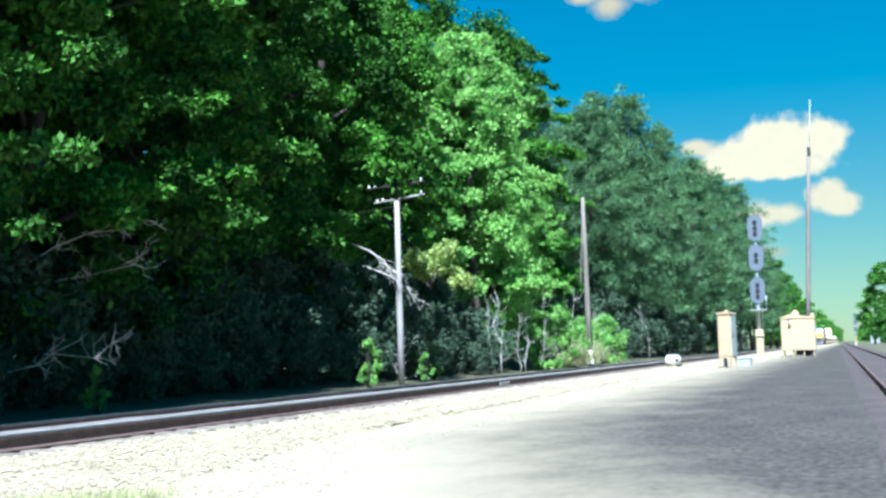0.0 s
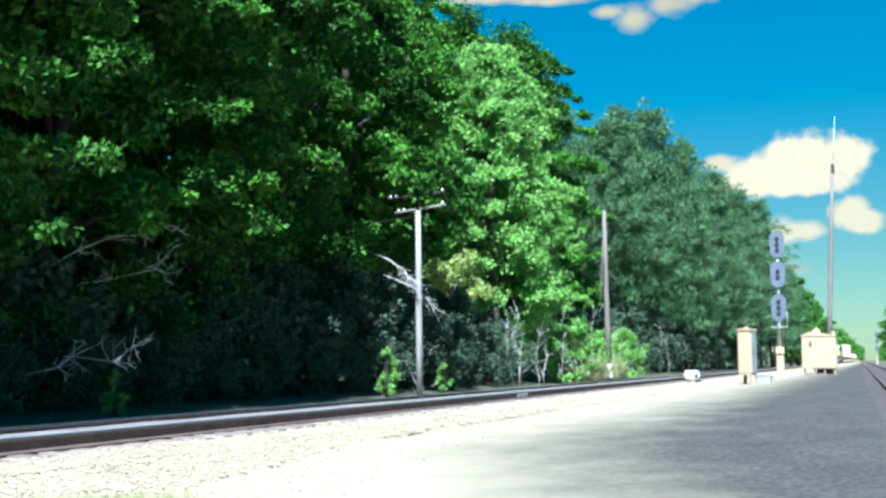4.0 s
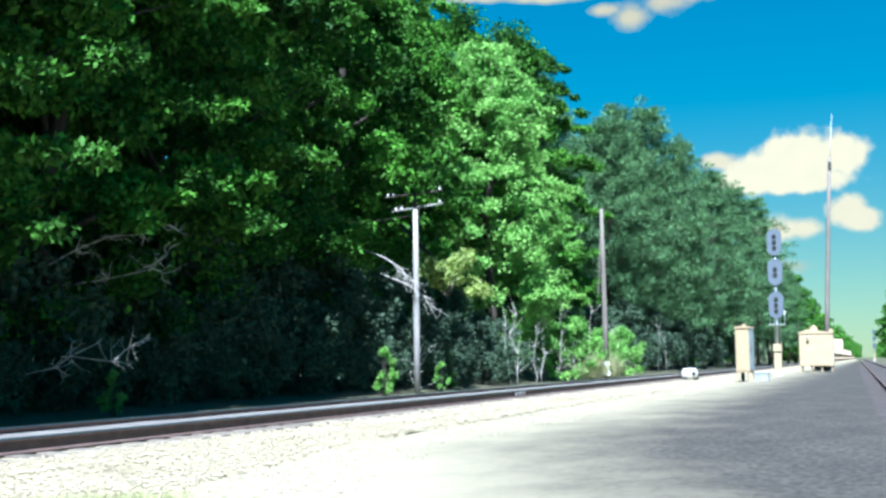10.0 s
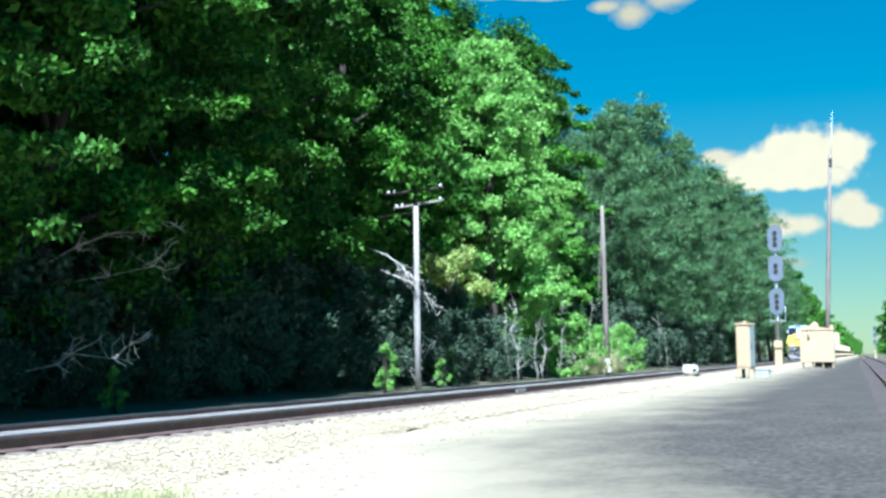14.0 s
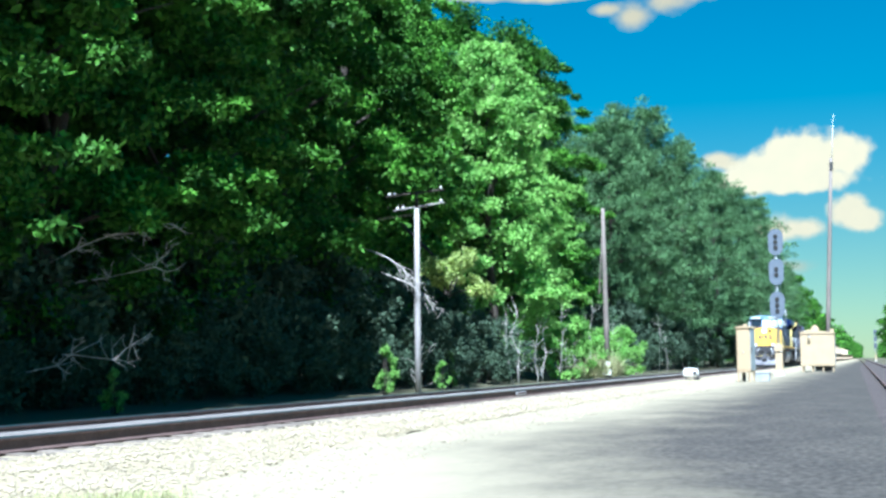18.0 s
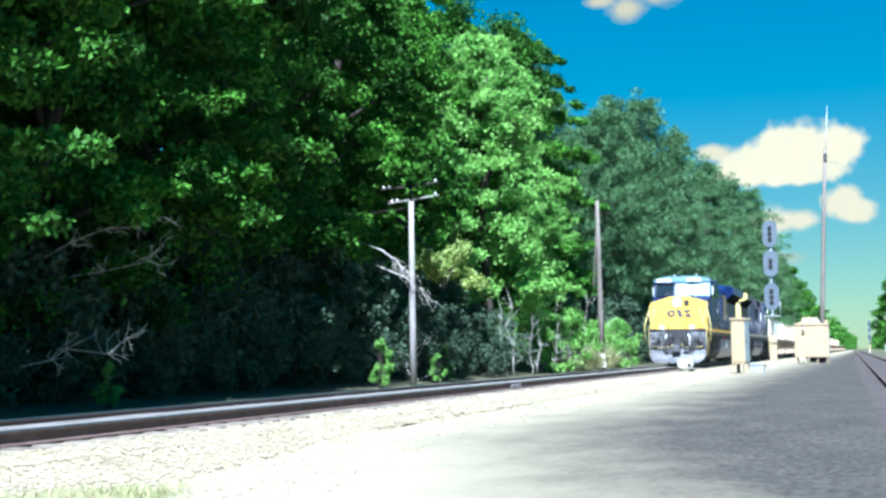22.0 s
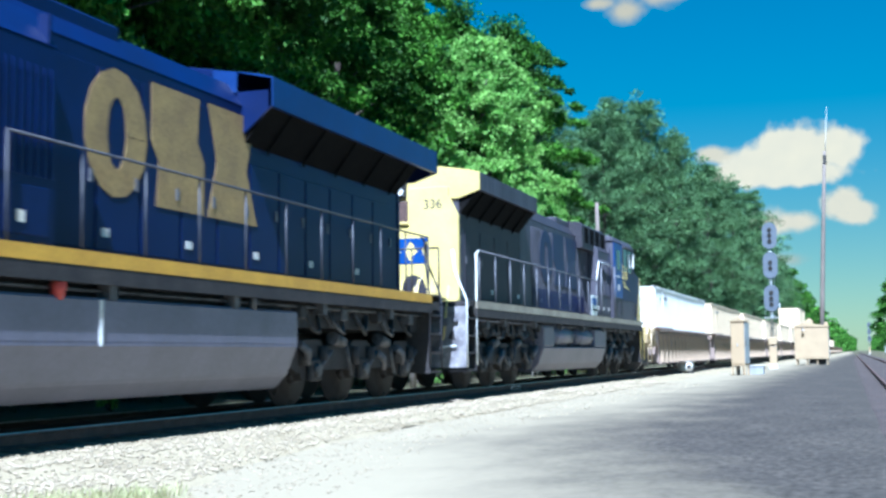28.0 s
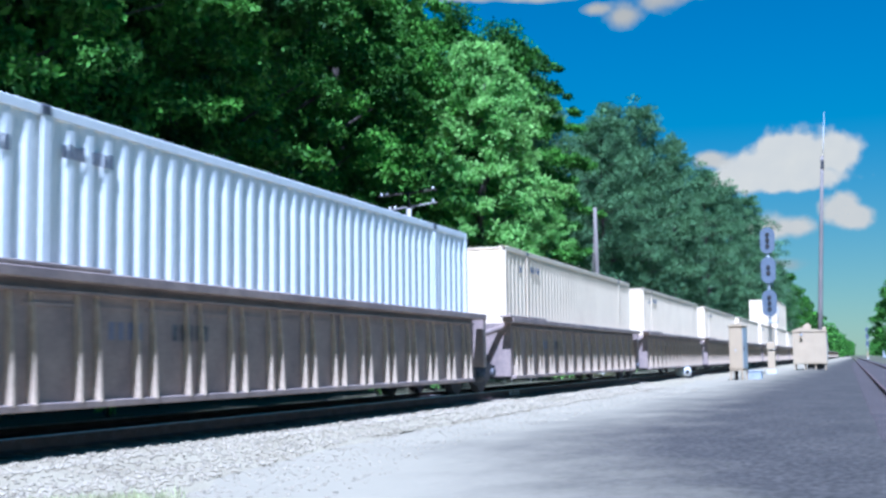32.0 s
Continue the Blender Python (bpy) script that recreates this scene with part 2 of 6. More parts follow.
def heap(x, y):
    """The low ridge of stone along the foot of the ballast."""
    if not -8.0 < x < -5.0:
        return 0.0
    return 0.075 * math.exp(-((x + 6.75 + 0.3 * noise.noise((2.0, y * 0.3, 6))) / 0.32) ** 2) * max(0.0, 0.55 + 0.9 * noise.noise((5.0, y * 0.45, 2)))


def build_ground():
    xs = [-4000, -300, -60, -30, -24, -20, -18, -15.5, -14, -13, -12.3, -11.6, -11.0, -10, -9.25, -8.95, -8.5, -7.9, -7.6, -7.2, -6.8, -6.4, -6, -5.5, -5.0, -4.6, -4.2, -3, -1, 0.2, 1, 3, 6, 12, 40, 300, 4000]
    ys = [-4000, -400, -60] + [-20 + 1.0 * i for i in range(160)] + [150, 180, 220, 300, 500, 900, 1500, 4000]
    verts = [(x, y, ground_height(x) - (0.08 if -12 < x < 3.2 else 0.0)) for y in ys for x in xs]
    w = len(xs)
    faces = [(j * w + i, j * w + i + 1, (j + 1) * w + i + 1, (j + 1) * w + i) for j in range(len(ys) - 1) for i in range(w - 1)]
    ob = mesh_object("ground", verts, faces, GROUND, smooth=True)
    tagged(ob, "leaf-littered soil of the woods and verge", "ground", kind="structure")
    # pale crushed stone along the main line, heaped a little along its foot
    def strip(name, x_left, x_right, lift, mat, y0, y1, step, label, category):
        vs, fs = [], []
        n = 40
        rows = int((y1 - y0) / step) + 1
        for j in range(rows):
            y = y0 + j * step
            a, b = x_left(y), x_right(y)
            for i in range(n + 1):
                x = a + (b - a) * i / n
                edge = 0.0 if 0 < i < n else -0.05
                vs.append((x, y, ground_height(x) + lift + edge + heap(x, y) + 0.025 * noise.noise((x * 1.1, y * 0.6, 3))))
        for j in range(rows - 1):
            for i in range(n):
                k = j * (n + 1) + i
                fs.append((k, k + 1, k + n + 2, k + n + 1))
        o = mesh_object(name, vs, fs, mat, smooth=True)
        tagged(o, label, category, kind="structure")
        return o
    wob = lambda y: 0.25 * noise.noise((7.0, y * 0.25, 1)) + 0.12 * noise.noise((3.0, y * 0.9, 1))
    strip("ballast_bed", lambda y: -12.2, lambda y: -4.6 - 1.55 * min(max((y - 7) / 8, 0), 1) + 1.6 * wob(y), 0.03, GRAVEL, -30, 700, 0.7, "pale crushed stone ballast beside the main line", "ballast")
    strip("road", lambda y: -5.8 - 0.02 * min(max(y, 0), 70), lambda y: 0.95 - 0.0110 * y, 0.012, LOT, -30, 600, 0.7, "worn grey packed gravel service road between the tracks", "road")
    strip("siding_bed", lambda y: 0.28 - 0.0115 * min(y, 130) + 0.3 * wob(y), lambda y: 3.4 - 0.0095 * y, 0.03, GRAVEL_DARK, -30, 600, 0.7, "dark weathered cinder bed under the siding", "ballast")


GRAVEL_DARK = material("dark_cinders", (0.075, 0.055, 0.048), 0.95, second=(0.035, 0.028, 0.026), scale=0.8, fine=28, bump=0.7, fine_amount=0.35)
build_ground()
OILY = material("oil_stained_ballast", (0.21, 0.19, 0.175), 0.9, second=(0.12, 0.105, 0.098), scale=2.5, fine=35, bump=0.6, fine_amount=0.3)


def build_crib():
    """Oil-darkened ballast between and just outside the rails."""
    vs, fs, n = [], [], 10
    for j in range(900):
        y = -25 + j * 0.5
        for i in range(n + 1):
            x = -10.75 + 2.17 * i / n
            edge = 0.05 * noise.noise((x, y * 0.7, 4)) if 0 < i < n else -0.04
            vs.append((x + (0.1 * noise.noise((y * 0.8, 2, 9)) if i in (0, n) else 0), y, 0.118 + 0.25 * edge))
    for j in range(899):
        for i in range(n):
            k = j * (n + 1) + i
            fs.append((k, k + 1, k + n + 2, k + n + 1))
    tagged(mesh_object("crib_ballast", vs, fs, OILY, smooth=True), "oil-darkened ballast between the rails of the main line", "ballast", kind="structure")


build_crib()

RAIL_OUTLINE = [(-0.07, -0.17), (0.07, -0.17), (0.07, -0.158), (0.012, -0.135), (0.010, -0.045), (0.034, -0.035), (0.034, -0.012)]
RAIL_OUTLINE = RAIL_OUTLINE + [(-x, z) for x, z in RAIL_OUTLINE[:1:-1]]
RAIL_HEAD = [(-0.034, -0.012), (0.034, -0.012), (0.032, -0.003), (0.022, 0.0), (-0.022, 0.0), (-0.032, -0.003)]


def track(name, at, y0, y1, label, ties, tie_y0, head=True):
    """Two rails on ties; at gives the pose of the track's own space."""
    t = thing(name, at, label, "railway track", kind="structure")
    for x in (-0.7525, 0.7525):
        r = part("rail", pr([(x + a, b) for a, b in RAIL_OUTLINE], y0, y1), RUST, t, "rust-brown steel rail")
        part("rail_head", pr([(x + a, b) for a, b in RAIL_HEAD], y0, y1), RAILHEAD if head else RUST, r, "polished running surface" if head else "dull running surface")
    me = mesh_of("tie", bx(-1.28, 1.28, -0.115, 0.115, -0.33, -0.172, 0.012), TIE)
    for i in range(ties):
        ob = new("tie", me)
        ob.parent = t
        ob.matrix_basis = pose(random.uniform(-0.03, 0.03), tie_y0 + i * 0.52, random.uniform(-0.008, 0.004), 0, 0, random.uniform(-0.8, 0.8))
    return t


main = track("main_track", pose(TRACK_X, 0, RAIL_Z), -60, 900, "main line of two rails on dark ties", 240, -12)
siding = track("siding_track", pose(1.53, 0, 0.13, 0, 0, 0.545), -20, 600, "rusty siding with dull rails on old ties", 150, -12, False)
# joint bars and bolts on the near rail
jb = part("joint_bar", bx(0.80, 0.825, 29.25, 30.15, -0.135, -0.05, 0.008), SILVER, main, "pale new joint bar")
for k in range(6):
    part("bolt", bar([(0.82, 29.35 + k * 0.14, -0.09), (0.86, 29.35 + k * 0.14, -0.09)], 0.022, 6), RUST, jb)


def build_stones(name, seed, n, x0, x1, small, lift, label):
    rng = np.random.default_rng(seed)
    y = 5.5 + 34 * rng.random(n) ** 1.6
    x = rng.uniform(x0, x1, n) if small == 1.0 else x0 + (x1 - x0) * rng.random(n) ** 2.2
    x = np.where((y < 14) & (x > -8.15), x + (14 - y) * 0.16 * np.clip((x + 8.15) / 2.15, 0, 1), x)   # the stone spreads wider at the near end
    keep = (x > -8.15) | (x < -10.8)
    x, y = x[keep], y[keep]
    size = small * rng.uniform(0.010, 0.036, len(x)) * np.where(y < 18, 1.0, 1.25)
    base = np.array([(1, 0, 0), (-1, 0, 0), (0, 1, 0), (0, -1, 0), (0, 0, 1), (0, 0, -1)], float)
    tris = np.array([(0, 2, 4), (2, 1, 4), (1, 3, 4), (3, 0, 4), (2, 0, 5), (1, 2, 5), (3, 1, 5), (0, 3, 5)])
    z = np.array([ground_height(a) + lift + heap(a, b) + 0.025 * noise.noise((a * 1.1, b * 0.6, 3)) for a, b in zip(x, y)])
    v = base[None] * (size[:, None, None] * rng.uniform(0.6, 1.3, (len(x), 6, 1)))
    v[:, :, 2] *= 0.5
    ang = rng.uniform(0, 6.28, len(x))
    c, s = np.cos(ang)[:, None], np.sin(ang)[:, None]
    vx, vy = v[:, :, 0] * c - v[:, :, 1] * s, v[:, :, 0] * s + v[:, :, 1] * c
    v = np.stack([vx + x[:, None], vy + y[:, None], v[:, :, 2] + z[:, None]], -1).reshape(-1, 3)
    f = (tris[None] + 6 * np.arange(len(x))[:, None, None]).reshape(-1, 3)
    ob = mesh_object(name, v.tolist(), f.tolist(), STONE)
    tagged(ob, label, "ballast", kind="stuff")


build_stones("ballast_stones", 5, 30000, -12.0, -6.0, 1.0, 0.038, "loose pale crushed stones along the near rail")
build_stones("strewn_gravel", 6, 5000, -6.6, -4.6, 0.75, 0.016, "stray pale gravel strewn along the edge of the service road")


# ---- trees ----
def leaf_mesh(name, mat, rng, centres, spread, per, length, width, droop=0.3, fold=0.25, radial=0.0):
    """Many small folded leaves round the given centres; radial turns them outwards like a tuft."""
    n = len(centres) * per
    c = np.repeat(np.asarray(centres, float), per, 0)
    s = np.repeat(np.asarray(spread, float), per, 0)
    p = rng.normal(size=(n, 3))
    p /= np.linalg.norm(p, axis=1)[:, None]
    out = p.copy()
    p = c + p * s * (rng.random((n, 1)) ** 0.45)
    u = rng.normal(size=(n, 3)) * (1 - radial) + out * radial * 2
    u[:, 2] -= droop
    u /= np.linalg.norm(u, axis=1)[:, None]
    w = np.cross(u, rng.normal(size=(n, 3)) * 0.6 + (0, 0, 1))
    w /= np.linalg.norm(w, axis=1)[:, None] + 1e-9
    k = np.cross(u, w)
    L = length * rng.uniform(0.6, 1.25, (n, 1))
    W = width * rng.uniform(0.7, 1.2, (n, 1))
    v = np.stack([p, p + u * L * 0.45 + w * W * 0.5 + k * W * fold, p + u * L, p + u * L * 0.45 - w * W * 0.5 + k * W * fold], 1).reshape(-1, 3)
    i = 4 * np.arange(n)[:, None]
    f = np.concatenate([i + (0, 1, 2), i + (0, 2, 3)], 1).reshape(-1, 3)
    me = bpy.data.meshes.new(name)
    me.vertices.add(len(v))
    me.vertices.foreach_set("co", v.ravel())
    me.loops.add(f.size)
    me.loops.foreach_set("vertex_index", f.ravel().astype(np.int32))
    me.polygons.add(len(f))
    me.polygons.foreach_set("loop_start", np.arange(0, f.size, 3, dtype=np.int32))
    me.update(calc_edges=True)
    me.materials.append(mat)
    return me


def limb_points(rng, a, b, sag=0.0, n=5, wander=0.15):
    a, b = Vector(a), Vector(b)
    L = (b - a).length
    out = []
    for i in range(n):
        t = i / (n - 1)
        q = a.lerp(b, t) + Vector((0, 0, -sag * math.sin(math.pi * t)))
        if 0 < i < n - 1:
            q += Vector(rng.normal(size=3)) * wander * L * 0.15
        out.append(q)
    return out


def broadleaf(name, seed, height, radius, low, mat, label, clumps=170, per=260, leaf=0.17, category="tree", boughs=0):
    rng = np.random.default_rng(seed)
    t = thing(name, pose(0, 0, 0), label, category)
    part("trunk", bar(limb_points(rng, (0, 0, -0.3), (rng.normal() * 0.5, rng.normal() * 0.5, height * 0.86), n=8, wander=0.12), [0.30, 0.27, 0.24, 0.2, 0.17, 0.13, 0.09, 0.04], 9), BARK, t)
    for k in range(9):
        z0 = height * (0.2 + 0.07 * k)
        a = k * 2.4 + rng.random()
        r = radius * (0.85 - 0.05 * k)
        part("limb", bar(limb_points(rng, (0, 0, z0), (math.cos(a) * r, math.sin(a) * r, z0 + height * 0.12)), [0.085, 0.07, 0.055, 0.035, 0.015], 6), BARK, t)
    cs, sp = [], []

    def reach(h, a):
        """How far the crown goes out at the height h (0 to 1) and bearing a."""
        prof = (math.sin(math.pi * min(1, 0.22 + 0.78 * h)) ** 0.6) if h < 0.97 else 0.35
        lump = 0.85 + 0.42 * noise.noise((math.cos(a) * 1.6 + seed, math.sin(a) * 1.6, h * height * 0.3))
        return radius * prof * lump
    for k in range(clumps):
        h = rng.random() ** 0.85
        z = low + (height - low) * h
        a = rng.random() * math.tau
        r = reach(h, a) * (0.45 + 0.5 * rng.random() ** 0.5)
        cs.append((math.cos(a) * r, math.sin(a) * r, z))
        q = rng.uniform(0.35, 0.95) * radius / 5
        sp.append((q * 1.1, q * 1.1, q * 0.8))
    # sprays of leaves that stand out from the crown along drooping twigs
    for k in range(boughs):
        h = rng.uniform(0.12, 0.97)
        z = low + (height - low) * h
        a = rng.random() * math.tau
        r = reach(h, a)
        for q in range(5):
            m = 0.8 + 0.11 * q
            cs.append((math.cos(a) * r * m + rng.normal() * 0.22, math.sin(a) * r * m + rng.normal() * 0.22, z + 0.25 - 0.13 * q + rng.normal() * 0.1))
            w = rng.uniform(0.22, 0.5)
            sp.append((w, w, w * 0.6))
    ob = new("crown", leaf_mesh("crown", mat, rng, cs, sp, per, leaf, leaf * 0.62))
    ob.parent = t
    return t


def pine(name, seed, height, radius, label, tiers=30):
    rng = np.random.default_rng(seed)
    t = thing(name, pose(0, 0, 0), label, "pine tree")
    part("trunk", bar(limb_points(rng, (0, 0, -0.3), (rng.normal() * 0.3, rng.normal() * 0.3, height * 0.97), n=8, wander=0.05), [0.27, 0.25, 0.22, 0.19, 0.15, 0.11, 0.07, 0.03], 8), BARK, t)
    cs, sp = [], []
    for i in range(tiers):
        h = i / (tiers - 1)
        z = height * (0.16 + 0.83 * h)
        rr = radius * (1.0 - h ** 3.2) ** 0.8 * (0.62 + 0.38 * math.sin(h * 2.9)) + 0.3
        for k in range(4):
            a = i * 1.1 + k * math.tau / 4 + rng.normal() * 0.4
            r = rr * rng.uniform(0.5, 1.08)
            end = (math.cos(a) * r, math.sin(a) * r, z + 0.15 * r + rng.normal() * 0.3)
            if k < 2:
                part("limb", bar(limb_points(rng, (0, 0, z - 0.1), end, 0.1, 3), [0.05, 0.035, 0.012], 4), BARK, t)
            for m in (1.0, 0.78, 0.55, 0.35):
                if r * m > 0.3:
                    cs.append((end[0] * m + rng.normal() * 0.2, end[1] * m + rng.normal() * 0.2, z + (end[2] - z) * m + 0.1))
                    sp.append((0.44, 0.44, 0.26))
    ob = new("crown", leaf_mesh("crown", NEEDLE, rng, cs, sp, 60, 0.5, 0.08, -0.7, 0.1, 0.55))
    ob.parent = t
    return t


def bush(name, seed, height, radius, mat, label, clumps=40, per=110, leaf=0.13, category="bush"):
    rng = np.random.default_rng(seed)
    t = thing(name, pose(0, 0, 0), label, category)
    cs, sp = [], []
    for k in range(clumps):
        a, h = rng.random() * math.tau, rng.random()
        r = radius * math.sin(math.pi * (0.25 + 0.72 * h)) * rng.uniform(0.3, 1.05)
        c = (math.cos(a) * r, math.sin(a) * r, height * (0.08 + 0.9 * h))
        cs.append(c)
        q = rng.uniform(0.18, 0.42) * max(0.5, radius / 1.5)
        sp.append((q, q, q * 0.8))
        if k < 9:
            part("stem", bar(limb_points(rng, (rng.normal() * 0.1, rng.normal() * 0.1, -0.1), c, n=4), [0.025, 0.02, 0.014, 0.006], 5), BARK, t)
    ob = new("foliage", leaf_mesh("foliage", mat, rng, cs, sp, per, leaf, leaf * 0.6))
    ob.parent = t
    return t


def tall_grass(name, seed, height, radius):
    """A tuft of long dry blades with a few stalks."""
    rng = np.random.default_rng(seed)
    t = thing(name, pose(0, 0, 0), "tall pale dry grass beside the track", "grass tuft")
    cs = [(rng.normal() * radius * 0.5, rng.normal() * radius * 0.5, 0.1) for k in range(26)]
    ob = new("foliage", leaf_mesh("foliage", DRYGRASS, rng, cs, [(0.16, 0.16, 0.1)] * len(cs), 34, height * 0.8, 0.035, -2.6, 0.3))
    ob.parent = t
    for k in range(8):
        x, y = rng.normal() * radius * 0.5, rng.normal() * radius * 0.5
        part("stalk", bar([(x, y, -0.1), (x + rng.normal() * 0.1, y, height * 0.6), (x + rng.normal() * 0.3, y, height * rng.uniform(1.0, 1.5))], [0.012, 0.009, 0.004], 5), DRYGRASS, t)
    return t


def at_ground(x, y, turn=0.0, size=1.0):
    return pose(x, y, ground_height(x), 0, 0, turn) @ Matrix.Diagonal((size, size, size, 1))


def place(source, spots):
    """The first spot takes the source itself, the others copies of it."""
    for i, (x, y, turn, size) in enumerate(spots):
        if i == 0:
            source.matrix_basis = at_ground(x, y, turn, size)
        else:
            o = copy_thing(source, pose(0, 0, 0))
            o.matrix_basis = at_ground(x, y, turn, size)


def build_woods():
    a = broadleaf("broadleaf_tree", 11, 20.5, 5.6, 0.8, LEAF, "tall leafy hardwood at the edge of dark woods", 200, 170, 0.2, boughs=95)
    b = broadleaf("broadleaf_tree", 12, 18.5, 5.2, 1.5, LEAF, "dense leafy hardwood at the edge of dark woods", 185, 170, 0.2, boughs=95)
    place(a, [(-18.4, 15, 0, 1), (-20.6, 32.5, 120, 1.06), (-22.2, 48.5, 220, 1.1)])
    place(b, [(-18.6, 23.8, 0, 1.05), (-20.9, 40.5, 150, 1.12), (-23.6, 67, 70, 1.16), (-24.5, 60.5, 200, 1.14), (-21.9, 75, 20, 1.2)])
    # unseen high crowns, added to shade the edge of the woods
    tall = broadleaf("broadleaf_tree", 16, 23, 7.2, 7.8, LEAF, "added hardwood with its crown above the view, shading the woods below", 460, 150, 0.28)
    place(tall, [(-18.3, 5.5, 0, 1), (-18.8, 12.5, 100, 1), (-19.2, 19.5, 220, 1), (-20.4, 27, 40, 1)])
    back = broadleaf("broadleaf_tree", 15, 20.5, 5.8, 1.0, LEAF, "hardwood filling out the dark woods, deep in and out of view", 150, 90, 0.36)
    # those with y below 10 are unseen, added to shade the woods
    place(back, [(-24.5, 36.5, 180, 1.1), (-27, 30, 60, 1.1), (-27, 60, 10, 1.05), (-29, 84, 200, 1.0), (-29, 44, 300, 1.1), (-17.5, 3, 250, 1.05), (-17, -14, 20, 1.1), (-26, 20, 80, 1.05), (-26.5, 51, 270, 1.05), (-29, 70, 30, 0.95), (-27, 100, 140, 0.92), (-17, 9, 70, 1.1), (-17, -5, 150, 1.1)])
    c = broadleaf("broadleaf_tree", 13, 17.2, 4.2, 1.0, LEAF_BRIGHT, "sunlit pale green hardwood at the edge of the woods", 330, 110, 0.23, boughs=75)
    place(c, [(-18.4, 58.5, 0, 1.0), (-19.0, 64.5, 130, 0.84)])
    d = pine("pine_tree", 21, 23.5, 5.6, "tall dark green pine in a row beside the line")
    e = pine("pine_tree", 22, 21.5, 5.0, "dark green pine in a row beside the line")
    place(d, [(-19.5, 95, 40, 0.87), (-18.5, 108, 170, 1.02), (-17.6, 123, 80, 0.99), (-16.5, 140, 220, 0.97), (-16, 160, 10, 1.0), (-25, 116, 90, 1.0), (-24, 136, 30, 1.0), (-15.5, 184, 130, 1.07), (-22.3, 88, 100, 0.88)])
    place(e, [(-22.5, 82, 60, 1.03), (-20.0, 102, 60, 1.05), (-20.5, 115, 200, 1.02), (-19.5, 131, 20, 1.03), (-18.5, 150, 100, 1.05), (-17.5, 171, 300, 1.05), (-15, 198, 10, 0.98), (-16, 215, 200, 0.9), (-14.5, 236, 90, 0.85)])
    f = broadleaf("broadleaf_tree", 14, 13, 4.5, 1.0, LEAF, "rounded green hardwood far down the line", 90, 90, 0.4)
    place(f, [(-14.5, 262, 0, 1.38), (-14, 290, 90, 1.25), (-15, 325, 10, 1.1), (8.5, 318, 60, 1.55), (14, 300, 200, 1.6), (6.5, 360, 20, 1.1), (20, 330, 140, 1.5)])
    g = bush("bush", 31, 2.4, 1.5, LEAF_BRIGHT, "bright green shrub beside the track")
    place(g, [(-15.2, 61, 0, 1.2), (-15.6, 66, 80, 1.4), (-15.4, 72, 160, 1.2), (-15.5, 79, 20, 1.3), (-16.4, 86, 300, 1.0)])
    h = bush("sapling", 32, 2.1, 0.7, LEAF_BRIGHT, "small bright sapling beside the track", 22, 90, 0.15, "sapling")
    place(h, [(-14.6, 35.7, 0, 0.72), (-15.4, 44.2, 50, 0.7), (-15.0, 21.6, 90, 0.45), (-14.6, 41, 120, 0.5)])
    dry = tall_grass("grass_tuft", 36, 1.5, 0.95)
    place(dry, [(-14.8, 66, 0, 0.8), (-14.9, 69.8, 60, 1.1), (-14.9, 62.5, 10, 0.6), (-14.8, 72.3, 130, 0.7)])
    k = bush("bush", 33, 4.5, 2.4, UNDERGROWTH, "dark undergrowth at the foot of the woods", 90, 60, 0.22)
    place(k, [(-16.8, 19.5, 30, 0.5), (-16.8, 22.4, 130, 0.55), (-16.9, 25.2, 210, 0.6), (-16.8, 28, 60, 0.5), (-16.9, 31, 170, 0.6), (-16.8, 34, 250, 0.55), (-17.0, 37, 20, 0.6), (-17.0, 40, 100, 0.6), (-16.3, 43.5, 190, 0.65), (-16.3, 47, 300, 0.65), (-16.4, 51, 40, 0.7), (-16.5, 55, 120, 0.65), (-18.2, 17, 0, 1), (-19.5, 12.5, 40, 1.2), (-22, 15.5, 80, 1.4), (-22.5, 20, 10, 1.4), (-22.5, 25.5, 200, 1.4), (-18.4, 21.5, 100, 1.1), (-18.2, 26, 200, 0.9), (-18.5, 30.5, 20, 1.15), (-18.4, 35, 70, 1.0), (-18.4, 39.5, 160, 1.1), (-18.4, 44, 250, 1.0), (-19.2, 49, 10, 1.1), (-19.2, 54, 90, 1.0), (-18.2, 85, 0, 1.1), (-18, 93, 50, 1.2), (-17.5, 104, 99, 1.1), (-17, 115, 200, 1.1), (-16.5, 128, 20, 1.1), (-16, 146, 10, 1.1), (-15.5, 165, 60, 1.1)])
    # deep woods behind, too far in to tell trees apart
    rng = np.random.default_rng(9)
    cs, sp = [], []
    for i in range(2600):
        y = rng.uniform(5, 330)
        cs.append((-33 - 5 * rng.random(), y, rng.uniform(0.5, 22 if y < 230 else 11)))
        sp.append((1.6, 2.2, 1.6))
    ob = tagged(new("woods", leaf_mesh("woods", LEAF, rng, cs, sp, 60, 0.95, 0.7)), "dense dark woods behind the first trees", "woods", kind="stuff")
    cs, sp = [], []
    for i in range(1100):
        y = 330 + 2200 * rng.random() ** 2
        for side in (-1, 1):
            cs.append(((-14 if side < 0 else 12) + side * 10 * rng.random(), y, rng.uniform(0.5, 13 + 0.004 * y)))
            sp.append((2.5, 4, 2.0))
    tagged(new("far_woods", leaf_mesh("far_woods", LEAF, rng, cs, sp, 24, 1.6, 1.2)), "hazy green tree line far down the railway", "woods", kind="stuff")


build_woods()


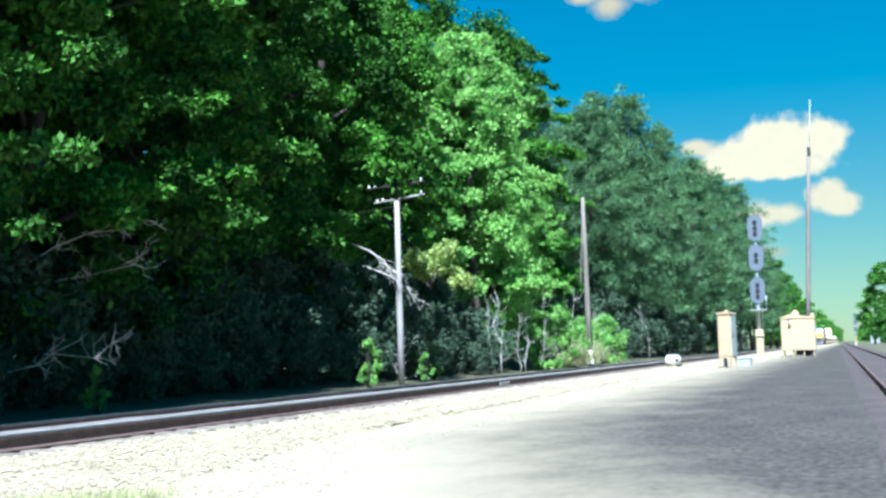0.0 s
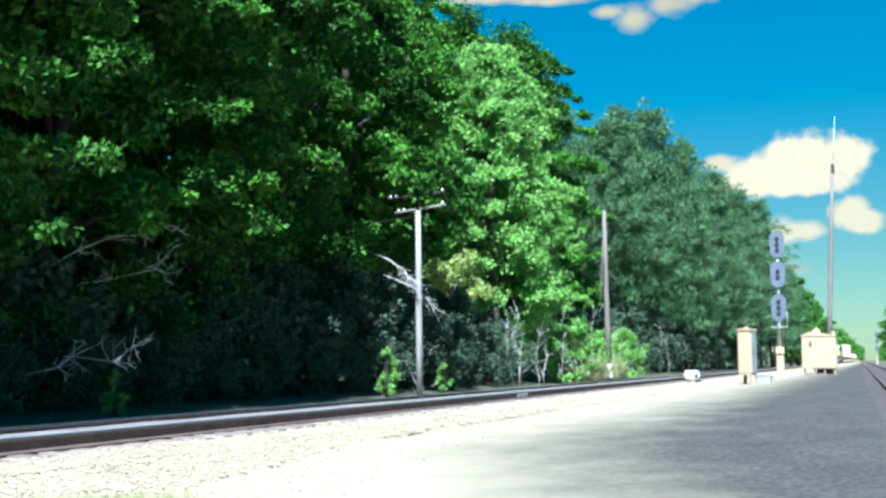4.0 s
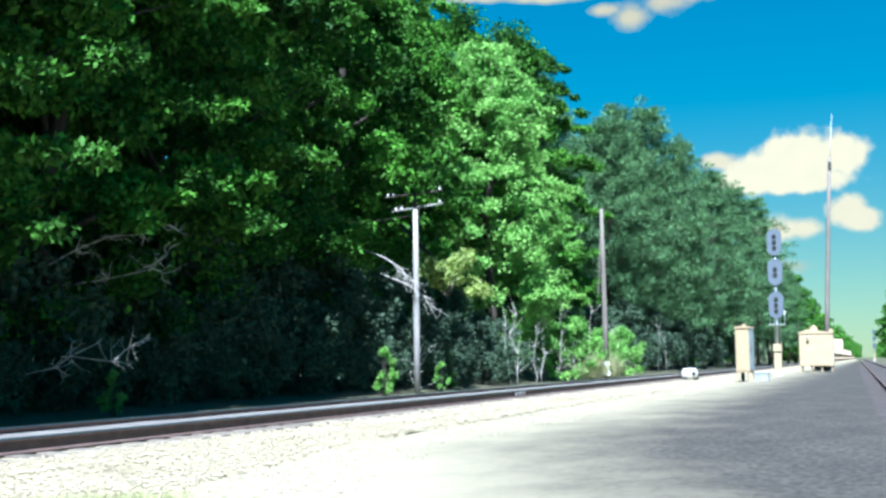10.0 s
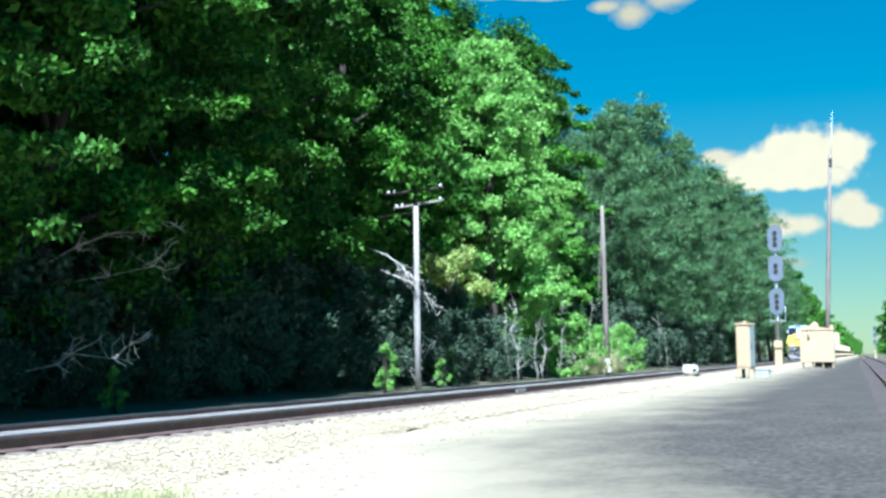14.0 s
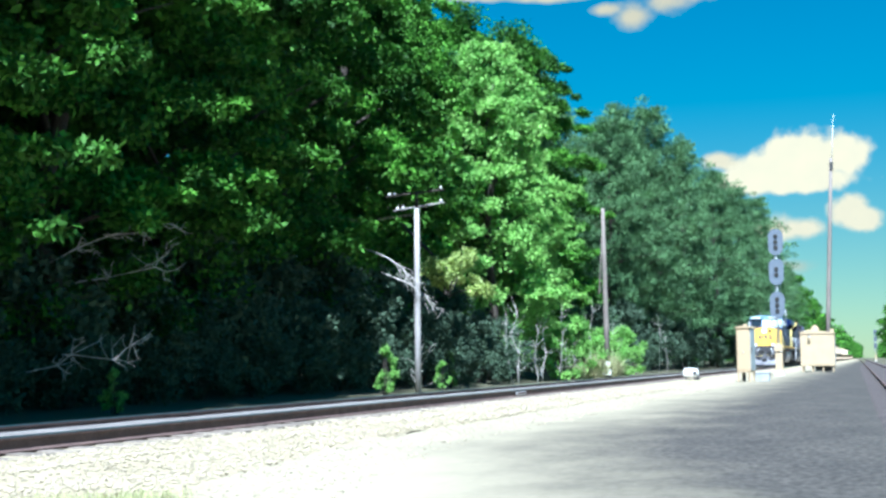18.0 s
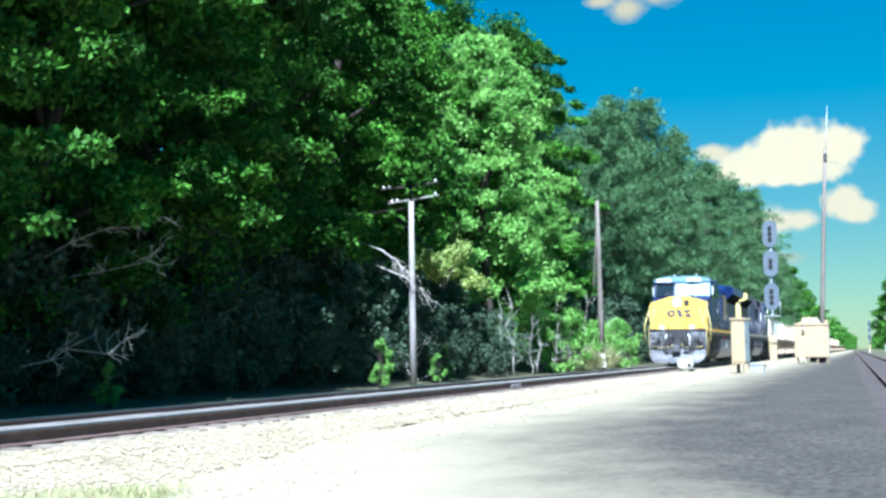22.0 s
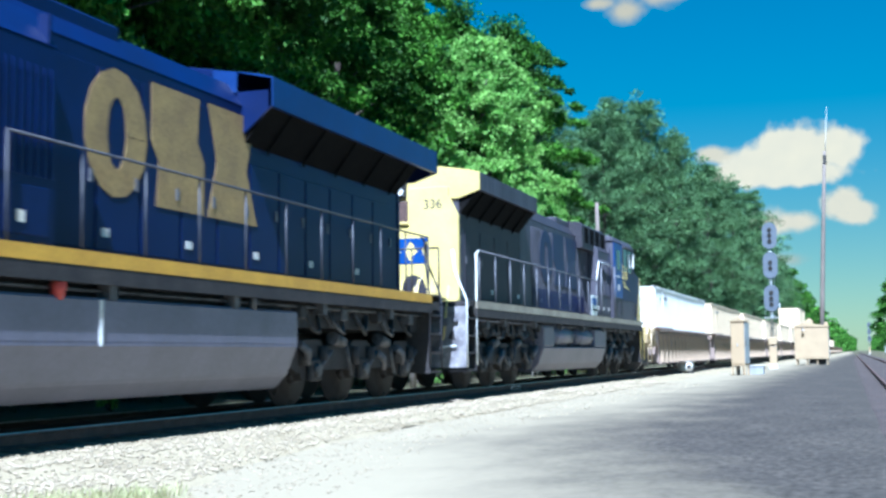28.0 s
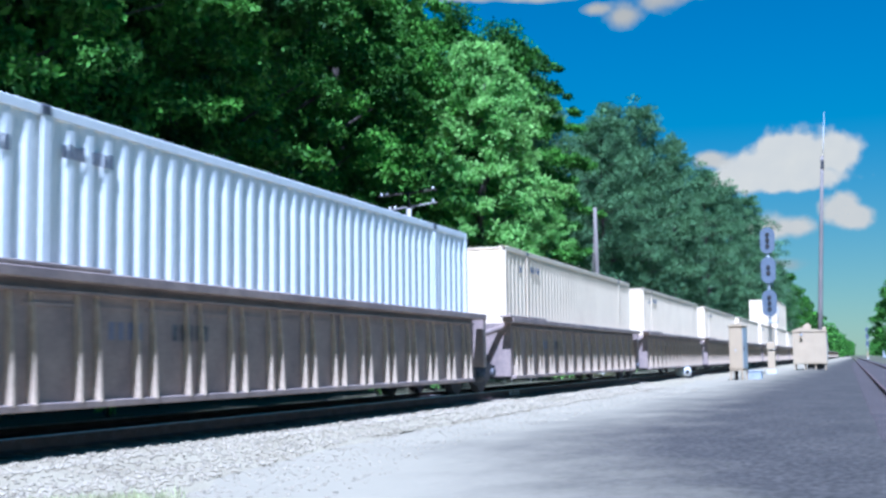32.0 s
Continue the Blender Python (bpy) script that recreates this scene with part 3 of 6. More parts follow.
def dead_branch(seed, at, reach, label):
    rng = np.random.default_rng(seed)
    t = thing("dead_branch", at, label, "branch")
    stem = limb_points(rng, (-2.2, 0.1, -0.35), reach, n=6, wander=0.3)
    part("stem", bar(stem, [0.022, 0.02, 0.017, 0.014, 0.01, 0.005], 6), DEADWOOD, t)
    for k in range(20):
        a = stem[2 + k % 4]
        b = a + Vector((rng.normal() * 0.25, rng.uniform(-0.2, 0.9), rng.uniform(-0.35, 0.5)))
        q = limb_points(rng, a, b, n=4, wander=0.5)
        part("twig", bar(q, [0.010, 0.008, 0.006, 0.003], 5), DEADWOOD, t)
        part("twig", bar(limb_points(rng, q[2], q[2] + Vector((rng.normal() * 0.1, rng.uniform(0, 0.4), rng.uniform(-0.2, 0.3))), n=3, wander=0.4), [0.008, 0.006, 0.003], 4), DEADWOOD, t)
    return t


def bare_stem(seed, x, y, h):
    rng = np.random.default_rng(seed)
    t = thing("bare_sapling", at_ground(x, y), "thin pale bare sapling at the edge of the woods", "sapling")
    st = limb_points(rng, (0, 0, -0.1), (rng.normal() * 0.25, rng.normal() * 0.25, h), n=6, wander=0.2)
    part("trunk", bar(st, [0.026, 0.023, 0.019, 0.015, 0.01, 0.004], 6), DEADWOOD, t)
    for k in range(12):
        a = st[1 + k % 4]
        b = a + Vector((rng.uniform(-0.7, 0.7), rng.uniform(-0.7, 0.7), rng.uniform(0.1, 0.9)))
        part("twig", bar(limb_points(rng, a, b, n=4, wander=0.4), [0.011, 0.009, 0.006, 0.003], 5), DEADWOOD, t)


for k, (x, y, h) in enumerate(((-15.0, 51.5, 3.4), (-15.3, 53.5, 4.0), (-15.0, 55.5, 2.8), (-15.2, 57.5, 3.6), (-15.1, 60, 3.0), (-15.4, 63, 4.2), (-14.9, 39.6, 1.6), (-15.2, 75, 3.2), (-15.1, 66.5, 3.6), (-15.3, 68.2, 4.6), (-15.0, 71.5, 3.4), (-15.6, 77.5, 3.0), (-15.2, 64.4, 2.6), (-15.6, 94, 4.5), (-15.8, 99, 4.0))):
    bare_stem(40 + k, x, y, h)
yb = bush("leafy_branch", 35, 1.8, 1.3, LEAF_YELLOW, "yellowing leafy bough hanging out over the pole", 26, 120, 0.15, "branch")
yb.matrix_basis = pose(-14.15, 40.4, 3.35, 0, 30, 30)
part("bough", bar([(0, 0, 0.6), (-0.8, 0.5, 0.9), (-2.6, 1.2, 1.5)], [0.03, 0.05, 0.07], 6), BARK, yb)

dead_branch(3, pose(-15.4, 23.0, 2.95), (0.4, 0.2, 0.3), "bleached dead branch hanging out of the woods")
dead_branch(8, pose(-15.4, 22.2, 3.5), (0.5, 0.9, 0.55), "bleached forked dead branch in the shade")


def twig_fan(seed, at, n, label):
    """Fine dead twigs that hang down and out from a broken bough."""
    rng = np.random.default_rng(seed)
    t = thing("dead_branch", at, label, "branch")
    part("stem", bar([(-2.2, 0.6, 1.2), (-1.0, 0.2, 0.75), (-0.3, 0, 0.3), (0.15, 0, -0.5)], [0.03, 0.026, 0.02, 0.008], 6), DEADWOOD, t)
    for k in range(n):
        f = rng.random()
        a = Vector((-0.75 + 0.8 * f, rng.normal() * 0.08, 0.65 - 0.75 * f))
        d = Vector((rng.uniform(0.05, 0.8), rng.normal() * 0.3, rng.uniform(-0.95, -0.35))) * rng.uniform(0.5, 1.05)
        q = limb_points(rng, a, a + d, -0.06, 5, 0.35)
        part("twig", bar(q, [0.012, 0.010, 0.008, 0.006, 0.003], 5), DEADWOOD, t)
        part("twig", bar(limb_points(rng, q[2], q[2] + Vector((rng.uniform(-0.2, 0.4), rng.normal() * 0.1, rng.uniform(-0.4, 0.1))), n=3, wander=0.4), [0.008, 0.006, 0.003], 4), DEADWOOD, t)


twig_fan(9, pose(-14.6, 38.0, 3.75), 17, "bleached fan of dead twigs hanging beside the pole")
twig_fan(12, pose(-14.25, 39.2, 2.9), 9, "bleached dead twigs hanging behind the pole")
dead_branch(5, pose(-14.5, 19.9, 0.95), (0.4, 0.9, 0.35), "bleached dead branch near the ground")


# ---- clouds ----
FAR = 1800.0


def cloud_material(seed, puffs, bright, soft):
    """Lit vapour that thins out raggedly round puffs (across, up, half width, half height in metres)."""
    m = bpy.data.materials.new("cloud")
    m.use_nodes = True
    n, l = m.node_tree.nodes, m.node_tree.links
    n.remove(n["Principled BSDF"])
    tc = n.new("ShaderNodeTexCoord")

    def math_node(op, a, b=None):
        q = n.new("ShaderNodeMath")
        q.operation = op
        for k, v in enumerate((a, b)):
            if v is not None and not isinstance(v, (int, float)):
                l.new(v, q.inputs[k])
            elif v is not None:
                q.inputs[k].default_value = v
        return q.outputs[0]
    body = None
    for x, z, w, h in puffs:
        mp = n.new("ShaderNodeMapping")
        mp.inputs["Location"].default_value = (-x / w, 0, -z / h)
        mp.inputs["Scale"].default_value = (1 / w, 0, 1 / h)
        l.new(tc.outputs["Object"], mp.inputs["Vector"])
        ln = n.new("ShaderNodeVectorMath")
        ln.operation = "LENGTH"
        l.new(mp.outputs[0], ln.inputs[0])
        d = math_node("SUBTRACT", 1.0, ln.outputs["Value"])
        if body is None:
            body = d
        else:
            q = n.new("ShaderNodeMath")
            q.operation = "SMOOTH_MAX"
            l.new(body, q.inputs[0])
            l.new(d, q.inputs[1])
            q.inputs[2].default_value = 0.25
            body = q.outputs[0]
    mp = n.new("ShaderNodeMapping")
    mp.inputs["Location"].default_value = (seed * 37.0, 0, seed * 11.0)
    l.new(tc.outputs["Object"], mp.inputs["Vector"])
    nz = n.new("ShaderNodeTexNoise")
    nz.inputs["Scale"].default_value, nz.inputs["Detail"].default_value, nz.inputs["Roughness"].default_value = 0.03, 5, 0.5
    l.new(mp.outputs[0], nz.inputs["Vector"])
    ragged = math_node("MULTIPLY", math_node("SUBTRACT", nz.outputs["Fac"], 0.5), 0.95)
    mr = n.new("ShaderNodeMapRange")
    mr.interpolation_type = "SMOOTHSTEP"
    mr.inputs["From Min"].default_value, mr.inputs["From Max"].default_value = 0.02, soft
    l.new(math_node("ADD", body, ragged), mr.inputs["Value"])
    tint = n.new("ShaderNodeMix")
    tint.data_type = "RGBA"
    tint.inputs["A"].default_value = (0.30 * bright, 0.25 * bright, 0.152 * bright, 1)
    tint.inputs["B"].default_value = (0.36 * bright, 0.285 * bright, 0.16 * bright, 1)
    l.new(nz.outputs["Fac"], tint.inputs["Factor"])
    em = n.new("ShaderNodeEmission")
    l.new(tint.outputs["Result"], em.inputs["Color"])
    tr = n.new("ShaderNodeBsdfTransparent")
    ms = n.new("ShaderNodeMixShader")
    l.new(mr.outputs[0], ms.inputs[0])
    l.new(tr.outputs[0], ms.inputs[1])
    l.new(em.outputs[0], ms.inputs[2])
    l.new(ms.outputs[0], n["Material Output"].inputs["Surface"])
    return m


def cloud(seed, turn, lift, puffs, label, bright=1.0, soft=0.4):
    """A bank of cloud on the far backdrop; turn and lift are its bearing in degrees."""
    x1 = max(abs(x) + w * 1.5 for x, z, w, h in puffs)
    z1 = max(abs(z) + h * 1.7 for x, z, w, h in puffs)
    vs, fs, n = [], [], 12
    for j in range(n + 1):
        for i in range(n + 1):
            x, z = x1 * (2 * i / n - 1), z1 * (2 * j / n - 1)
            vs.append((x, math.sqrt(FAR * FAR - x * x - z * z) - FAR, z))
    for j in range(n):
        for i in range(n):
            k = j * (n + 1) + i
            fs.append((k, k + 1, k + n + 2, k + n + 1))
    ob = mesh_object("cloud", vs, fs, cloud_material(seed, puffs, bright, soft), smooth=True)
    ob.matrix_basis = pose(0, 0, EYE[2], lift, 0, turn) @ pose(0, FAR, 0)
    return tagged(ob, label, "cloud", kind="structure")


cloud(1, 3.3, 8.9, [(-40, -12, 62, 36), (20, 8, 75, 50), (72, 10, 52, 34), (-75, -22, 45, 22), (10, -25, 105, 24)], "large heaped cream cumulus cloud")
cloud(2, 6.4, 9.2, [(0, 0, 34, 16), (14, -8, 24, 12)], "torn wisp beside the large cloud", 0.85, 0.7)
cloud(3, 3.5, 6.0, [(-22, -2, 50, 26), (22, -4, 44, 20), (-40, -10, 34, 16)], "low flat cream cloud", 0.9, 0.7)
cloud(4, 0.45, 6.4, [(-6, 6, 36, 30), (14, -6, 34, 24)], "small rounded cream cloud", 0.92, 0.5)
cloud(5, 9.4, 16.2, [(-25, -6, 42, 28), (25, 14, 50, 26), (65, 22, 42, 18), (-62, 6, 34, 14)], "ragged pale cloud high up", 0.7, 0.9)
cloud(6, 16.2, 17.0, [(-30, 4, 120, 12), (50, 0, 90, 10)], "long thin wisp of cloud", 0.75, 0.9)
cloud(7, 3.4, 4.2, [(0, 0, 46, 14), (-20, -10, 40, 12)], "faint haze bank low in the sky", 0.62, 1.2)


def weeds():
    """Sparse dry grass at the edge of the ballast."""
    rng = np.random.default_rng(17)
    cs = []
    for i in range(1500):
        y = 5.6 + 2.6 * rng.random() ** 1.2
        x = rng.uniform(-6.3, -4.2) - 0.2 * (y - 6)
        if noise.noise((x * 1.2, y * 1.2, 5)) > -0.05 + 0.35 * (y - 6.4):
            cs.append((x, y, ground_height(x) + 0.04))
    tagged(new("weeds", leaf_mesh("weeds", DRYGRASS, rng, cs, [(0.07, 0.07, 0.02)] * len(cs), 6, 0.09, 0.008, -1.6)), "sparse yellowing grass on the gravel", "grass", kind="stuff")


weeds()


# ---- line-side equipment ----
def relay_case():
    t = thing("relay_case", pose(-4.98, 52.3, ground_height(-5.0), 0, 0, -14), "tall narrow cream signal relay case on short legs", "relay case")
    body = part("body", bx(-0.29, 0.29, -0.32, 0.32, 0.45, 2.27, 0.02), CREAM, t)
    part("roof", pr([(-0.33, 2.27), (0.33, 2.27), (0.31, 2.33), (0, 2.37), (-0.31, 2.33)], -0.37, 0.37), CREAM, t)
    part("vent_cap", bar([(0, 0, 2.36), (0, 0, 2.44)], [0.09, 0.07], 8), CREAM, t)
    d = part("door", bx(0.291, 0.312, -0.28, 0.28, 0.5, 2.22, 0.008), SILVER, t, "grey-painted door in shade")
    part("handle", bx(0.312, 0.34, -0.22, -0.19, 1.25, 1.45, 0.006), BLACK, d)
    part("hasp", bx(-0.02, 0.02, -0.345, -0.32, 1.2, 1.34, 0.004), SILVER, body)
    part("front_panel", bx(-0.24, 0.24, -0.333, -0.32, 0.52, 2.2, 0.006), CREAM, body)
    for x in (-0.25, 0.25):
        for y in (-0.27, 0.27):
            part("leg", bx(x - 0.03, x + 0.03, y - 0.03, y + 0.03, -0.1, 0.45), CREAM, t)
    part("base_frame", bx(-0.28, 0.28, -0.31, 0.31, 0.41, 0.45), CREAM, t)
    part("cable_duct", bar([(-0.1, 0, 0.42), (-0.1, 0, -0.1)], 0.07, 8), BLACK, t)
    part("cable_duct", bar([(0.12, 0.05, 0.42), (0.12, 0.05, -0.1)], 0.05, 8), BLACK, t)


def equipment_house():
    t = thing("equipment_house", pose(-3.42, 87.0, ground_height(-3.4)), "wide cream sheet-steel signal equipment house on legs", "signal house")
    body = part("body", bx(-1.12, 1.12, -0.9, 0.9, 0.42, 2.62, 0.02), CREAM, t)
    part("roof", pr([(-1.16, 2.62), (1.16, 2.62), (1.16, 2.68), (-0.55, 2.92), (-1.16, 2.7)], -0.95, 0.95), CREAM, t)
    part("roof_box", bx(-0.42, 0.1, -0.5, 0.3, 2.74, 3.08, 0.02), CREAM, t)
    part("roof_vent", bar([(-0.15, -0.2, 3.05), (-0.15, -0.2, 3.2)], [0.16, 0.1], 10), CREAM, t)
    part("corner_post", bx(0.86, 1.1, -0.8, -0.5, 2.66, 2.95, 0.02), CREAM, t)
    for x in (-0.56, 0.0, 0.56):
        part("panel", bx(x - 0.265, x + 0.265, -0.915, -0.9, 0.5, 2.52, 0.005), CREAM, body)
    lamp = part("lamp_bracket", bar([(-0.58, -0.9, 2.5), (-0.58, -1.1, 2.56), (-0.52, -1.14, 2.46)], 0.03, 6), BLACK, t)
    part("lamp_shade", bar([(-0.52, -1.14, 2.48), (-0.52, -1.14, 2.36)], [0.05, 0.11], 8), SILVER, lamp)
    for x in (-1.0, -0.35, 0.35, 1.0):
        for y in (-0.75, 0.75):
            part("leg", bx(x - 0.04, x + 0.04, y - 0.04, y + 0.04, -0.1, 0.42), CREAM, t)
    part("skirt", bx(-0.2, 0.9, -0.3, 0.3, 0.1, 0.42, 0.01), BLACK, t)
    part("door", bx(1.121, 1.145, -0.5, 0.4, 0.5, 2.5, 0.01), SILVER, t)


PLATE = material("grey_signal_plate", (0.105, 0.125, 0.155), 0.6, second=(0.085, 0.10, 0.125), scale=3, fine=30, bump=0.03, fine_amount=0.1)


def signal_head(parent, z, lamps):
    outline = []
    for k in range(20):
        a = k * math.tau / 20
        outline.append((0.41 * math.cos(a), z + 0.41 * math.sin(a) + (0.34 if math.sin(a) >= 0 else -0.34)))
    head = part("signal_head", pr(outline, -0.16, -0.10), PLATE, parent, "grey oval signal backing plate")
    part("housing", bx(-0.2, 0.2, -0.10, 0.22, z - 0.55, z + 0.55, 0.02), BLACK, head)
    for k in lamps:
        zz = z + 0.36 * k
        h = part("hood", bar([(0, -0.16, zz), (0, -0.23, zz - 0.01)], [0.12, 0.11], 14), BLACK, head, "black lamp hood")
    return head


def signal(name, at, label):
    t = thing(name, at, label, "railway signal")
    part("foundation", pr([(-0.3, -0.2), (0.3, -0.2), (0.24, 0.25), (-0.24, 0.25)], -0.3, 0.3), CONCRETE, t)
    part("base_case", bx(-0.2, 0.2, -0.2, 0.2, 0.25, 1.25, 0.02), CREAM, t, "cream junction case at the foot")
    part("mast", bar([(0, 0, 1.2), (0, 0, 8.15)], 0.075, 10), SILVER, t)
    part("junction_box", bx(-0.24, 0.22, -0.22, 0.2, 1.35, 1.75, 0.02), CREAM, t)
    p = part("platform", bx(-0.42, 0.42, -0.3, 0.55, 2.83, 2.88), SILVER, t)
    for x in (-0.4, 0.4):
        part("rail", bar([(x, 0.5, 2.88), (x, 0.5, 3.7)], 0.02, 6), SILVER, p)
    for x in (-0.16, 0.16):
        part("ladder_rail", bar([(x, 0.5, 0.1), (x, 0.35, 7.8)], 0.018, 6), SILVER, t)
    for k in range(24):
        part("rung", bar([(-0.16, 0.5 - 0.006 * k, 0.4 + 0.31 * k), (0.16, 0.5 - 0.006 * k, 0.4 + 0.31 * k)], 0.012, 5), SILVER, t)
    signal_head(t, 7.5, (0.95, 0.05, -0.85))
    signal_head(t, 5.82, (0.45, -0.45))
    signal_head(t, 3.95, (0.9, 0, -0.9))
    for z in (7.5, 5.82, 3.95):
        part("bracket", bx(-0.06, 0.06, -0.05, 0.22, z - 0.06, z + 0.06), SILVER, t)
    return t


relay_case()
equipment_house()
signal("railway_signal", pose(-4.85, 70, ground_height(-4.85) + 0.02), "grey three-headed railway signal mast with dark lamps")
signal("railway_signal", pose(1.25, 335, 0.0), "distant railway signal mast with dark lamps")


def utility_pole(name, foot, top, r0, r1, label, cat="utility pole", wood=None):
    t = thing(name, pose(*foot), label, cat)
    v = Vector(top) - Vector(foot)
    part("pole", bar([(0, 0, -0.4), v * 0.33, v * 0.66, v], [r0, r0 * 0.9 + r1 * 0.1, (r0 + r1) / 2, r1], 10), wood or POLEWOOD, t)
    return t, v


# wood paler than on the other poles: sunlight put into its colour
p, v = utility_pole("telegraph_pole", (-14.5, 38.3, -0.15), (-14.52, 38.25, 6.15), 0.115, 0.085, "weathered telegraph pole with two crossarms, paled to look sunlit", wood=POLE_SUNLIT)
for dz, x0, x1, tip in ((0.02, -0.85, 0.95, 0.16), (0.52, -1.15, 0.95, 0.1)):
    # lower arm pale as sunlit, upper arm dark, both by material
    arm = part("crossarm", bar([(x0, -0.05, v.z + dz - 0.06), (x1, 0.05, v.z + dz + tip)], 0.03, 6), BARK if dz > 0.3 else POLE_SUNLIT, p, "thin weathered crossarm")
    for k, x in enumerate((x0 + 0.1, x0 + 0.3, x1 - 0.1)):
        zz = v.z + dz + (tip + 0.06) * (x - x0) / (x1 - x0) - 0.04
        part("insulator", bar([(x, 0, zz), (x, 0, zz + 0.05), (x, 0, zz + 0.1)], [0.025, 0.04, 0.02], 8), WHITE, arm, "white glass insulator")
part("pole_top", bar([v + Vector((0, 0, -0.1)), v + Vector((0, 0, 0.56))], [0.05, 0.035], 8), BARK, p, "dark pole top")
part("sagging_wire", bar([v + Vector((0, 0, -0.2)), v + Vector((-1.6, -1, -0.5)), v + Vector((-3.6, -3, -0.15))], 0.008, 4), BARK, p)
p, v = utility_pole("telegraph_pole", (-14.5, 69.5, -0.15), (-14.5, 68.9, 9.75), 0.16, 0.10, "leaning brown telegraph pole beside the track")
part("guy_wire", bar([v * 0.97, v * 0.5 + Vector((-0.35, 0, 0))], 0.035, 5), POLEWOOD, p)
part("marker", bx(-0.25, 0.25, -0.3, -0.15, 0.15, 0.95, 0.02), WHITE, p, "white painted marker board")
p, v = utility_pole("antenna_pole", (-2.95, 90.0, -0.05), (-2.2, 90.0, 15.3), 0.17, 0.11, "tall wooden pole with a whip antenna", "antenna pole")
part("whip_antenna", bar([v + Vector((0.02, 0, -0.6)), v + Vector((0.26, 0, 3.2))], [0.03, 0.012], 6), WHITE, p, "thin white whip antenna")
part("bracket", bx(v.x - 0.1, v.x + 0.12, v.y - 0.15, v.y + 0.1, v.z - 0.9, v.z - 0.3, 0.01), BLACK, p)

t = thing("switch_box", pose(-7.85, 56.2, 0.02), "small rounded white trackside junction box", "junction box")
part("body", finish(bx(-0.34, 0.34, -0.25, 0.25, 0.06, 0.46, 0.09), True), WHITE, t)
part("lid", bx(-0.3, 0.3, -0.22, 0.22, 0.46, 0.5, 0.02), WHITE, t)
part("socket", bx(0.12, 0.3, -0.27, -0.24, 0.18, 0.36, 0.01), BLACK, t)
part("foot", bx(-0.25, -0.15, -0.2, 0.2, -0.1, 0.08), BLACK, t)
part("foot", bx(0.15, 0.4, -0.2, 0.2, -0.1, 0.08), BLACK, t)
t = thing("battery_box", pose(-4.45, 54.0, -0.03), "low grey battery box on the gravel", "battery box")
part("body", bx(-0.3, 0.3, -0.3, 0.3, -0.02, 0.34, 0.03), SILVER, t)
part("lid", bx(-0.33, 0.33, -0.33, 0.33, 0.34, 0.39, 0.01), SILVER, t)
t = thing("signal_cabinet", pose(7.2, 400, 0), "pale grey cabinet far down the siding", "cabinet")
part("body", bx(-1.3, 1.3, -0.8, 0.8, 0, 3.4, 0.03), SILVER, t)
part("roof", pr([(-1.4, 3.4), (1.4, 3.4), (0, 3.7)], -0.9, 0.9), SILVER, t)


# ---- train ----
YELLOW = material("yellow_loco_paint", (0.76, 0.465, 0.075), 0.38, second=(0.70, 0.41, 0.06), scale=1.3, fine=25, bump=0.02, fine_amount=0.05)
YELLOW_OLD = material("faded_yellow_paint", (0.72, 0.60, 0.20), 0.5, second=(0.55, 0.44, 0.16), scale=1.6, fine=25, bump=0.03, fine_amount=0.1)
BLUE = material("dark_blue_loco_paint", (0.004, 0.013, 0.075), 0.42, second=(0.004, 0.010, 0.05), scale=0.8, fine=20, bump=0.02, fine_amount=0.08, spec=0.25)
BLUE_BRIGHT = material("blue_cab_paint", (0.012, 0.065, 0.28), 0.42, second=(0.01, 0.045, 0.2), scale=1.2, fine=20, bump=0.02, fine_amount=0.08)
BLUE_WING = material("clean_blue_wing_paint", (0.007, 0.032, 0.15), 0.42, second=(0.006, 0.022, 0.11), scale=1.2, fine=20, bump=0.02, fine_amount=0.08)
GREY = material("faded_grey_loco_paint", (0.082, 0.080, 0.108), 0.55, second=(0.034, 0.033, 0.046), scale=2.2, fine=22, bump=0.03, fine_amount=0.15, stretch=(1, 2.5, 0.22))
STRIPE = material("worn_gold_stripe", (0.64, 0.37, 0.035), 0.5, second=(0.50, 0.28, 0.03), scale=2.2, fine=25, bump=0.03, fine_amount=0.12)
SILL = material("dirty_cream_sill", (0.42, 0.38, 0.29), 0.6, second=(0.26, 0.23, 0.18), scale=1.5, fine=25, bump=0.05)
UNDER = material("grimy_running_gear", (0.022, 0.021, 0.024), 0.75, 0.1, second=(0.045, 0.04, 0.04), scale=3, fine=25, bump=0.2)
UNDER_PALE = material("dusty_steel", (0.15, 0.145, 0.155), 0.6, 0.2, second=(0.035, 0.034, 0.038), scale=5, fine=25, bump=0.15)
TANK = material("grey_tank_paint", (0.165, 0.16, 0.215), 0.5, second=(0.12, 0.118, 0.155), scale=1.0, fine=20, bump=0.03, fine_amount=0.1)
PLOW = material("dusty_plow_steel", (0.16, 0.155, 0.17), 0.6, 0.1, second=(0.075, 0.072, 0.08), scale=3.2, fine=22, bump=0.1)
GRIME = material("scuffed_pilot_paint", (0.27, 0.26, 0.28), 0.6, second=(0.02, 0.02, 0.024), scale=3.2, fine=22, bump=0.1, fine_amount=0.3)
GLASS = material("cab_glass", (0.015, 0.02, 0.025), 0.04, second=(0.012, 0.016, 0.02), scale=1, fine=10, bump=0, fine_amount=0.02, spec=0.9)
RAILDARK = material("dark_handrail_paint", (0.03, 0.034, 0.05), 0.5, 0.1, second=(0.06, 0.062, 0.075), scale=4, fine=30, bump=0.02)
